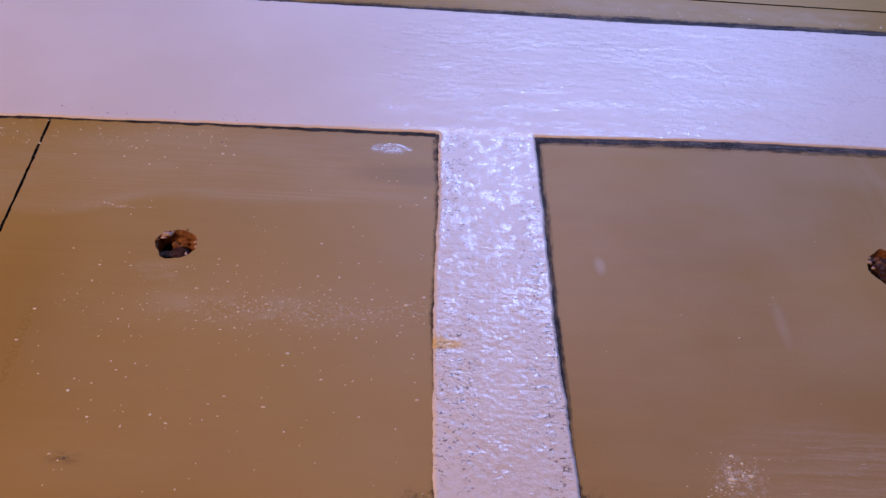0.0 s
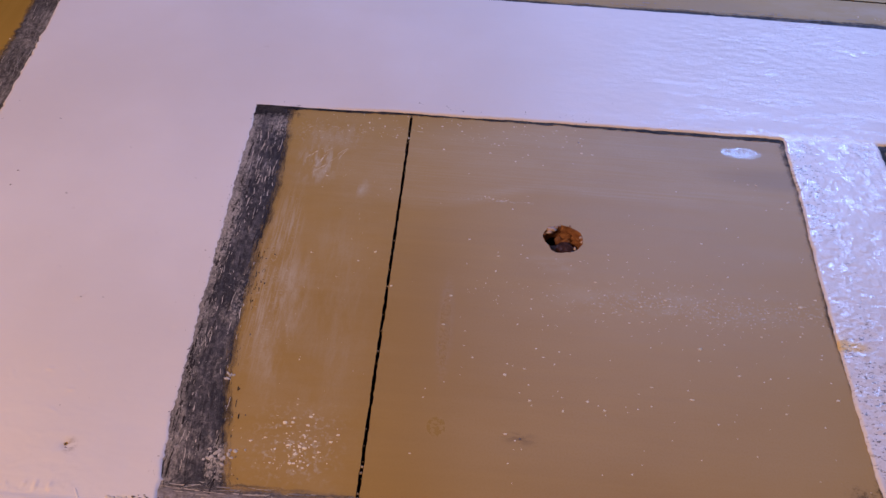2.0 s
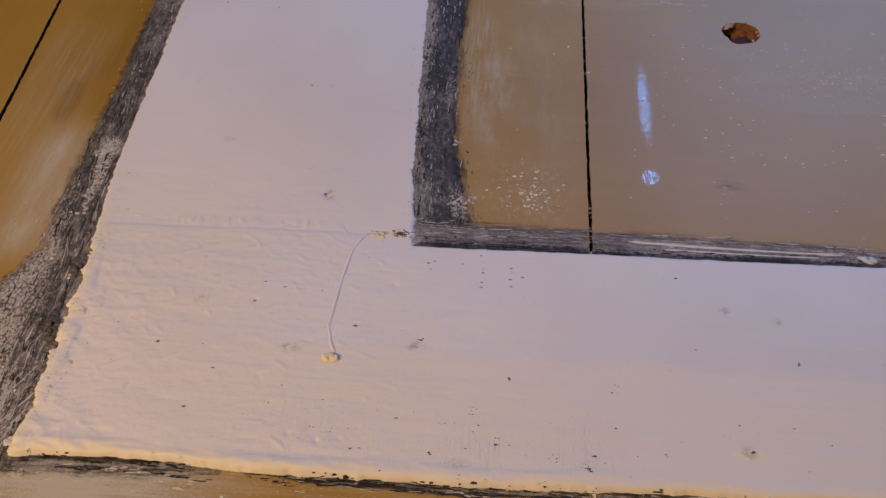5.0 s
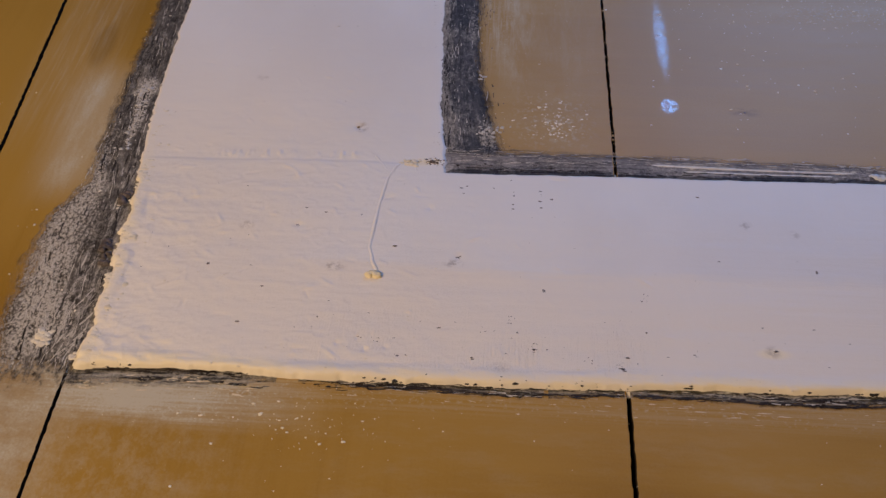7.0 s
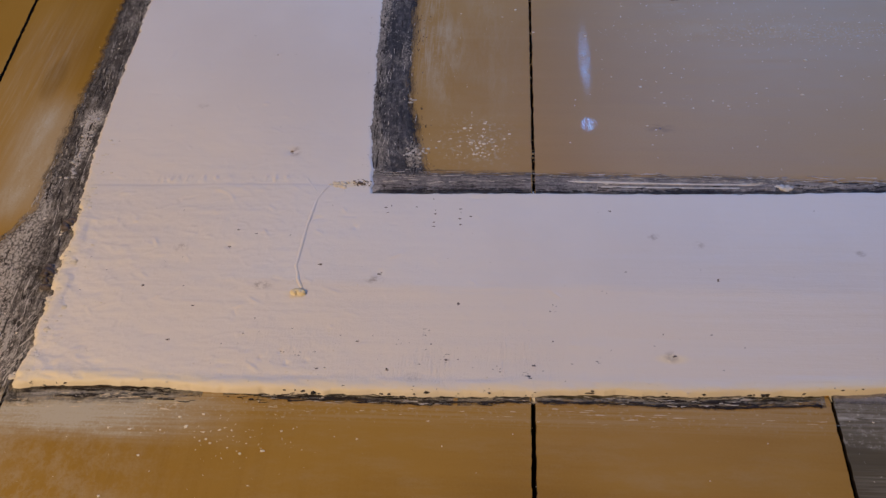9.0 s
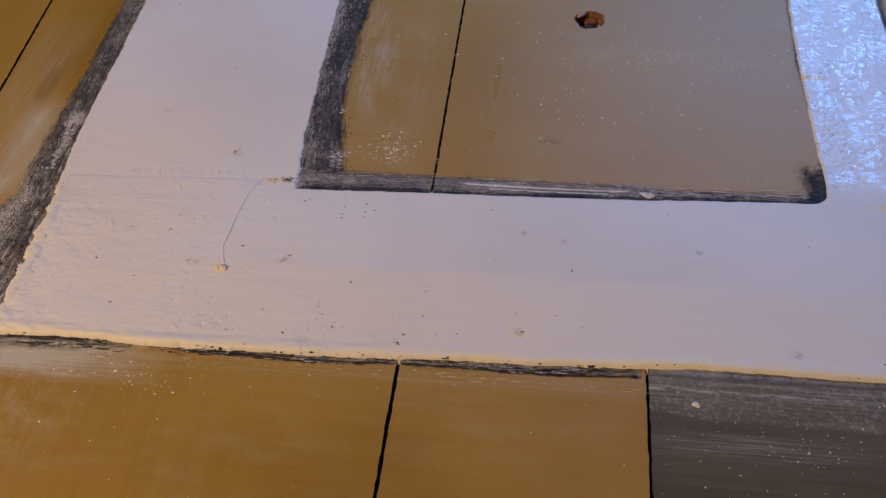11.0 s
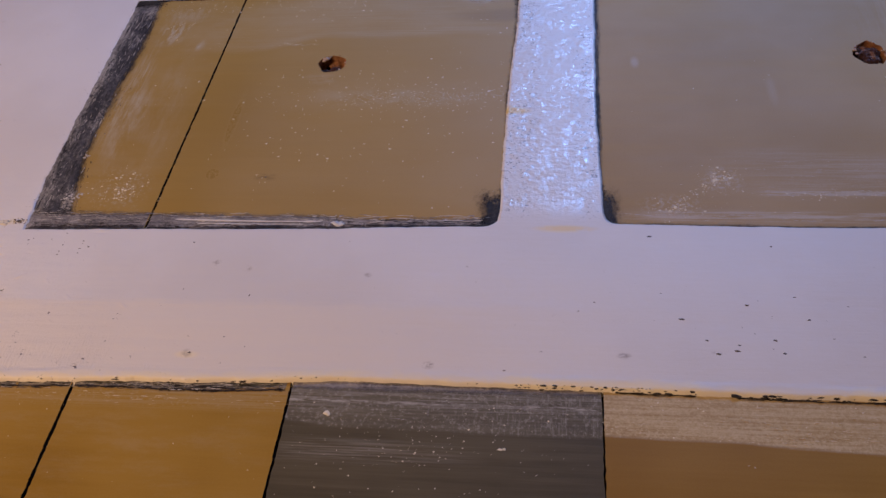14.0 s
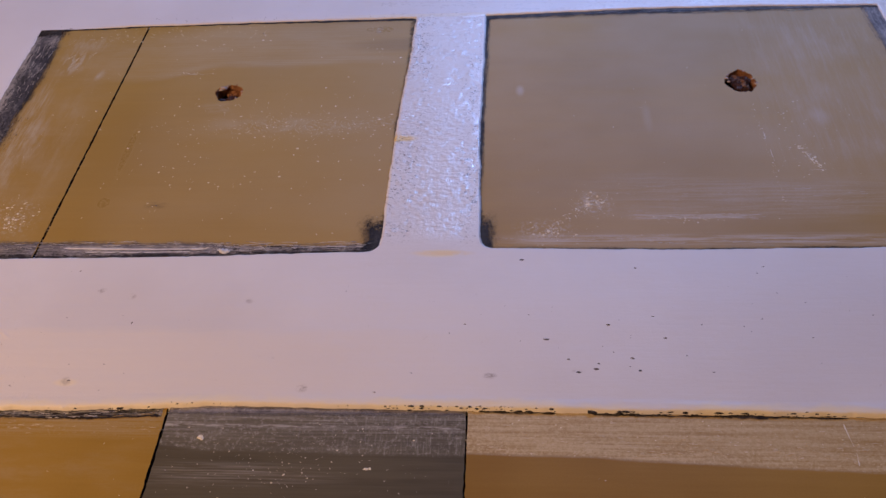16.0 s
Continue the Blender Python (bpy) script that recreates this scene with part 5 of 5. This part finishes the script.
# the torn inside of the first hole
lumps("splintered_plug", [(0.0985 + rng.gauss(0, 0.0020), 0.1890 + rng.gauss(0, 0.0015), rng.uniform(0.0020, 0.0034)) for _ in range(8)] + [(0.1075 + rng.gauss(0, 0.002), 0.1850 + rng.gauss(0, 0.001), rng.uniform(0.0020, 0.0032)) for _ in range(6)], PLUG, wall, 0.0075, 44, 1.3)
lumps("splintered_plug", [(0.1060 + rng.gauss(0, 0.0028), 0.2010 + rng.gauss(0, 0.0018), rng.uniform(0.0024, 0.0040)) for _ in range(12)], RAW_WOOD, wall, 0.0085, 45, 1.2)
# torn rim pieces; the last lump stands in for a small pink highlight
lumps("torn_rim", [(0.0950, 0.2010, 0.0024), (0.0935, 0.1985, 0.0016), (0.0975, 0.2035, 0.0016), (0.1128, 0.1960, 0.0014), (0.1132, 0.1925, 0.0010), (0.1086, 0.1868, 0.0011)], PALE_WOOD, wall, 0.0008, 46, 0.5)
# a pale split tongue of wood in the second hole
lumps("splintered_plug", [(0.5345 + 0.0075 * f + rng.gauss(0, 0.0008), 0.2085 - 0.0120 * f + rng.gauss(0, 0.0008), rng.uniform(0.0022, 0.0034)) for f in [i / 9 for i in range(10)]], RAW_WOOD, wall, 0.0052, 47, 1.2)
lumps("splintered_plug", [(0.5370 + rng.uniform(-0.0065, 0.0065), 0.1990 + rng.uniform(-0.0105, 0.0115), rng.uniform(0.0020, 0.0042)) for _ in range(44)], PLUG, wall, 0.0080, 33, 1.7)
lumps("torn_rim", [(x, z, r) for x, z, r in ((0.5262, 0.2030, 0.0020), (0.5270, 0.1985, 0.0016), (0.5278, 0.2070, 0.0014), (0.5490, 0.1960, 0.0020), (0.5475, 0.2020, 0.0012), (0.5420, 0.2130, 0.0012))], PALE_WOOD, wall, 0.0002, 38, 0.4)
lumps("torn_rim", [(0.5485 + rng.uniform(-0.001, 0.001), 0.1985 + rng.uniform(-0.003, 0.003), rng.uniform(0.0008, 0.0016)) for _ in range(5)] + [(0.1020 + 0.0118 * math.cos(a), 0.1935 + 0.0118 * math.sin(a), rng.uniform(0.0005, 0.0011)) for a in (1.2, 1.7, 2.3, 2.9, 3.3)], RAW_WOOD, wall, 0.0003, 34, 0.6)

lumps("filler_dab", [(-0.2735 + rng.uniform(-0.004, 0.004), -0.1185 + rng.uniform(-0.004, 0.004), rng.uniform(0.0010, 0.0024)) for _ in range(30)] + [(-0.2545 + rng.gauss(0, 0.0014), -0.1270 + rng.gauss(0, 0.0014), rng.uniform(0.0010, 0.0022)) for _ in range(8)], CREAM, wall, -0.0002, 35, 0.05)
lumps("filler_dab", [(-0.2722 + rng.uniform(-0.003, 0.003), 0.0540 + rng.uniform(-0.005, 0.005), rng.uniform(0.0008, 0.0020)) for _ in range(18)] + [(-0.2705 + rng.gauss(0, 0.0016), rng.uniform(0.005, 0.045), rng.uniform(0.0004, 0.0014)) for _ in range(40)], CHALK_LINE, wall, -0.0002, 36, 0.2)
# dark lumps in place of the shaded hollows on the frame's outer edge
lumps("hollow_shade", [(-0.2590 + rng.uniform(-0.0025, 0.0025), rng.choice((-0.031, -0.062, -0.072)) + rng.uniform(-0.004, 0.004), rng.uniform(0.0012, 0.0028)) for _ in range(20)], DARK_DROP, wall, -0.0006, 37, 0.5)


# ---- dry brush marks ----
def marks(name, strokes, mat, seed, base=-0.00020):
    """Flat broken strokes of a dry brush; strokes: x, z, direction in degrees, length and width each."""
    rng = random.Random(seed)
    verts, faces = [], []
    for x, z, turn, long, wide in strokes:
        a = math.radians(turn)
        bend = rng.uniform(-0.25, 0.25) * long
        m = max(4, int(long / 0.0009))
        phase, lift = rng.uniform(0, 50), rng.uniform(0, 0.00003)
        row = []
        for i in range(m + 1):
            t = i / m - 0.5
            off = bend * (t * t - 0.25) + 0.0004 * float(fractal(phase + t * long, phase, 180, 401, 2))
            cx, cz = x + t * long * math.cos(a) - off * math.sin(a), z + t * long * math.sin(a) + off * math.cos(a)
            thin = wide * (1 - (2 * t) ** 4) * (0.55 + 0.7 * rng.random())
            shift = wide * rng.uniform(-0.15, 0.15)
            row.append([(cx - (k * thin + shift) * math.sin(a), base - lift, cz + (k * thin + shift) * math.cos(a)) for k in (-0.5, 0.5)])
        for i in range(m):
            if float(value_noise(phase + i * 0.0009, phase * 0.3, 420, 402)) < 0.36:
                continue
            n = len(verts)
            verts += [row[i][0], row[i + 1][0], row[i + 1][1], row[i][1]]
            faces.append((n, n + 1, n + 2, n + 3))
    return tagged(part(name, mesh(name, verts, faces, [mat]), wall), kind="stuff")


def scatter(rng, n, spot, turn, long, wide):
    """Strokes whose places come from spot(); the rest in ranges."""
    out = []
    for _ in range(n):
        x, z = spot()
        f = rng.random()
        out.append((x, z, rng.gauss(*turn), long[0] + (long[1] - long[0]) * rng.random() ** 2, wide[0] + (wide[1] - wide[0]) * f ** 2))
    return out


CHALK_MARK = simple("dry_chalk_strokes", (0.42, 0.38, 0.335), (0.62, 0.57, 0.51), 0.7, 300)
GREY_MARK = simple("dry_grey_strokes", (0.15, 0.138, 0.135), (0.28, 0.262, 0.26), 0.65, 300)
DARK_MARK = simple("dry_dark_strokes", (0.010, 0.008, 0.008), (0.040, 0.034, 0.034), 0.6, 300, spec=0.25)
BEIGE_MARK = simple("dry_beige_strokes", (0.50, 0.41, 0.27), (0.70, 0.60, 0.44), 0.65, 300)
brush = random.Random(2024)


def outer_lane(lo, hi, z0, z1):
    def spot():
        z, v = brush.triangular(z0, z1, z0), brush.uniform(lo, hi)
        a = np.interp(z, (-0.13, -0.03, 0.18, 0.47), (-0.253, -0.258, -0.266, -0.285))
        b = np.interp(z, (-0.13, -0.07, -0.045, -0.02, 0.06, 0.18, 0.47), (-0.285, -0.295, -0.293, -0.287, -0.288, -0.289, -0.309))
        return a + (b - a) * v, z
    return spot


def inner_lane(lo, hi, z0, z1):
    def spot():
        z, v = brush.uniform(z0, z1), brush.uniform(lo, hi)
        a = np.interp(z, (0.0, 0.05, 0.10, 0.30), (-0.093, -0.096, -0.098, -0.104))
        b = np.interp(z, (0.0, 0.05, 0.10, 0.22, 0.30), (-0.062, -0.070, -0.076, -0.076, -0.082))
        return a + (b - a) * v, z
    return spot


def field(x0, x1, z0, z1, peak=None):
    return lambda: (brush.uniform(x0, x1), brush.triangular(z0, z1, (z0 + z1) / 2 if peak is None else peak))


def along_foot(x0, x1, lo, hi):
    def spot():
        x = brush.uniform(x0, x1)
        return x, float(line(x, *FOOT)) - brush.uniform(lo, hi)
    return spot


UP, LEVEL = (93, 4), (0, 2.5)
marks("brush_marks", scatter(brush, 230, outer_lane(0.06, 0.95, -0.135, 0.10), (95, 6), (0.002, 0.016), (0.00018, 0.0007))
      + scatter(brush, 70, outer_lane(0.05, 0.80, 0.08, 0.45), (95, 3), (0.004, 0.020), (0.0002, 0.0006))
      + scatter(brush, 36, outer_lane(0.02, 0.40, -0.130, -0.05), (72, 8), (0.006, 0.024), (0.0002, 0.0010)), CHALK_MARK, 501)
marks("brush_marks", scatter(brush, 170, outer_lane(0.0, 0.9, -0.13, 0.30), (95, 6), (0.004, 0.022), (0.0003, 0.0012)), DARK_MARK, 502)
marks("brush_marks", scatter(brush, 75, inner_lane(0.06, 0.40, 0.020, 0.21), (91, 5), (0.002, 0.010), (0.00018, 0.0006))
      + scatter(brush, 60, inner_lane(0.10, 0.85, 0.18, 0.27), (93, 5), (0.004, 0.016), (0.0002, 0.0008))
      + scatter(brush, 50, inner_lane(0.3, 1.0, 0.02, 0.16), (92, 6), (0.002, 0.009), (0.0002, 0.0007)), CHALK_MARK, 503)
marks("brush_marks", scatter(brush, 60, inner_lane(0.0, 0.95, 0.015, 0.29), (91, 4), (0.005, 0.022), (0.0003, 0.0012))
      + scatter(brush, 60, inner_lane(0.0, 0.14, 0.003, 0.20), (91, 5), (0.004, 0.014), (0.0004, 0.0016))
      + scatter(brush, 45, inner_lane(0.95, 1.25, 0.02, 0.17), (92, 4), (0.002, 0.008), (0.0002, 0.0006)), DARK_MARK, 504)
marks("brush_marks", scatter(brush, 130, field(-0.085, 0.135, 0.0035, 0.0160), LEVEL, (0.003, 0.022), (0.0002, 0.0008))
      + scatter(brush, 60, field(0.135, 0.240, 0.0050, 0.0145), LEVEL, (0.004, 0.024), (0.0002, 0.0007)), CHALK_MARK, 505, -0.00036)
marks("brush_marks", scatter(brush, 90, field(-0.088, 0.245, 0.0030, 0.0160), LEVEL, (0.004, 0.020), (0.0003, 0.0010)), GREY_MARK, 506, -0.00036)
marks("brush_marks", scatter(brush, 90, field(-0.088, 0.135, -0.0010, 0.0055, 0.001), LEVEL, (0.002, 0.014), (0.0003, 0.0012))
      + scatter(brush, 60, field(0.135, 0.250, 0.0020, 0.0100, 0.004), LEVEL, (0.004, 0.022), (0.0003, 0.0012)), DARK_MARK, 507, -0.00036)
marks("brush_marks", scatter(brush, 70, along_foot(-0.245, -0.165, 0.000, 0.006), LEVEL, (0.002, 0.014), (0.0003, 0.0010))
      + scatter(brush, 110, along_foot(-0.145, -0.005, 0.000, 0.0045), LEVEL, (0.003, 0.016), (0.0003, 0.0009))
      + scatter(brush, 90, along_foot(0.0, 0.130, 0.000, 0.0050), LEVEL, (0.003, 0.014), (0.0003, 0.0009))
      + scatter(brush, 40, along_foot(0.41, 0.60, -0.0004, 0.0012), LEVEL, (0.002, 0.012), (0.0002, 0.0007)), DARK_MARK, 508, -0.00042)
marks("brush_marks", scatter(brush, 40, along_foot(-0.255, -0.170, 0.003, 0.012), (3, 3), (0.003, 0.012), (0.0003, 0.0010)), BEIGE_MARK, 516, -0.00012)
marks("brush_marks", scatter(brush, 90, along_foot(-0.140, 0.130, 0.000, 0.0050), LEVEL, (0.002, 0.012), (0.0002, 0.0007)), CHALK_MARK, 509, -0.00046)
marks("brush_marks", scatter(brush, 60, field(0.137, 0.315, -0.1500, -0.1320, -0.136), LEVEL, (0.002, 0.014), (0.00015, 0.0005))
      + scatter(brush, 45, field(0.200, 0.315, -0.1520, -0.1360), (90, 4), (0.002, 0.008), (0.00012, 0.0004)), GREY_MARK, 510)
marks("brush_marks", scatter(brush, 420, field(0.320, 0.680, -0.1565, -0.1300, -0.151), LEVEL, (0.001, 0.006), (0.0002, 0.0007))
      + scatter(brush, 60, field(-0.13, 0.130, -0.147, -0.137, -0.138), LEVEL, (0.002, 0.008), (0.0002, 0.0006)), BEIGE_MARK, 511)
marks("brush_marks", scatter(brush, 60, field(0.34, 0.66, 0.0115, 0.0205), LEVEL, (0.006, 0.030), (0.0002, 0.0006))
      + scatter(brush, 36, field(0.43, 0.53, 0.034, 0.045, 0.038), (2, 3), (0.004, 0.020), (0.0002, 0.0005))
      + scatter(brush, 30, field(0.42, 0.60, 0.045, 0.075), (2, 3), (0.004, 0.020), (0.00015, 0.0004)), CHALK_MARK, 512, -0.00008)
marks("brush_marks", scatter(brush, 60, field(0.09, 0.250, 0.136, 0.158, 0.146), (2, 10), (0.001, 0.006), (0.0002, 0.0007))
      + scatter(brush, 14, field(0.045, 0.080, 0.2200, 0.2235), LEVEL, (0.001, 0.006), (0.0002, 0.0007))
      + scatter(brush, 16, field(-0.064, -0.040, 0.236, 0.262), (58, 12), (0.003, 0.014), (0.0002, 0.0007))
      + scatter(brush, 26, field(-0.070, 0.010, 0.272, 0.290), (-10, 25), (0.001, 0.006), (0.0002, 0.0006)), BEIGE_MARK, 513, -0.00008)
# the first run of dashes thickens the shade line under the top rail
marks("brush_marks", scatter(brush, 50, field(-0.10, 0.25, 0.2985, 0.3035), LEVEL, (0.001, 0.008), (0.0002, 0.0006))
      + scatter(brush, 50, field(0.325, 0.66, 0.3010, 0.3100), LEVEL, (0.004, 0.030), (0.0003, 0.0010)), DARK_MARK, 514, -0.0004)
marks("brush_marks", scatter(brush, 40, field(0.325, 0.66, 0.3030, 0.3120), (1, 2), (0.006, 0.030), (0.0002, 0.0008))
      + scatter(brush, 60, field(0.05, 0.75, 0.4570, 0.4700), (1, 2), (0.004, 0.024), (0.0002, 0.0008)), GREY_MARK, 515, -0.0006)

# ---- labels of the parts that look unlike their thing ----
LOOKS = {
    "grey_board": "dark grey painted board with chalky scuffs",
    "dark_paint_shade_edge": "blackish line along the white frame, brushed paint and gap shade",
    "paint_drops": "small cream-white splashes of paint",
    "grit": "dark grit and pit-shade dots in the white paint",
    "hollow_shade": "dark lumps standing in for shade in the frame's hollows",
    "joint_crumbs": "pale brown crumbs in the black joint",
    "plaster_crust": "cream crumbs of plaster on the frame",
    "paint_chips": "tiny dark chips in the brown paint",
    "brush_marks": "broken strokes of a dry paintbrush",
    "scratch": "fine pale scratch in the brown paint",
    "paint_run": "raised white run of paint",
    "filler_blob": "yellow dried blob of filler",
    "filler_dab": "white dab of filler",
    "filler_line": "pale smear of filler",
    "splintered_plug": "splintered brown wood in a torn hole",
    "torn_rim": "torn raw wood round a hole",
    "middle_strip": "white strip with a coarse cloth weave",
}
for ob in list(bpy.data.objects):
    base = ob.name.split(".")[0]
    if base in LOOKS:
        tagged(ob, LOOKS[base])
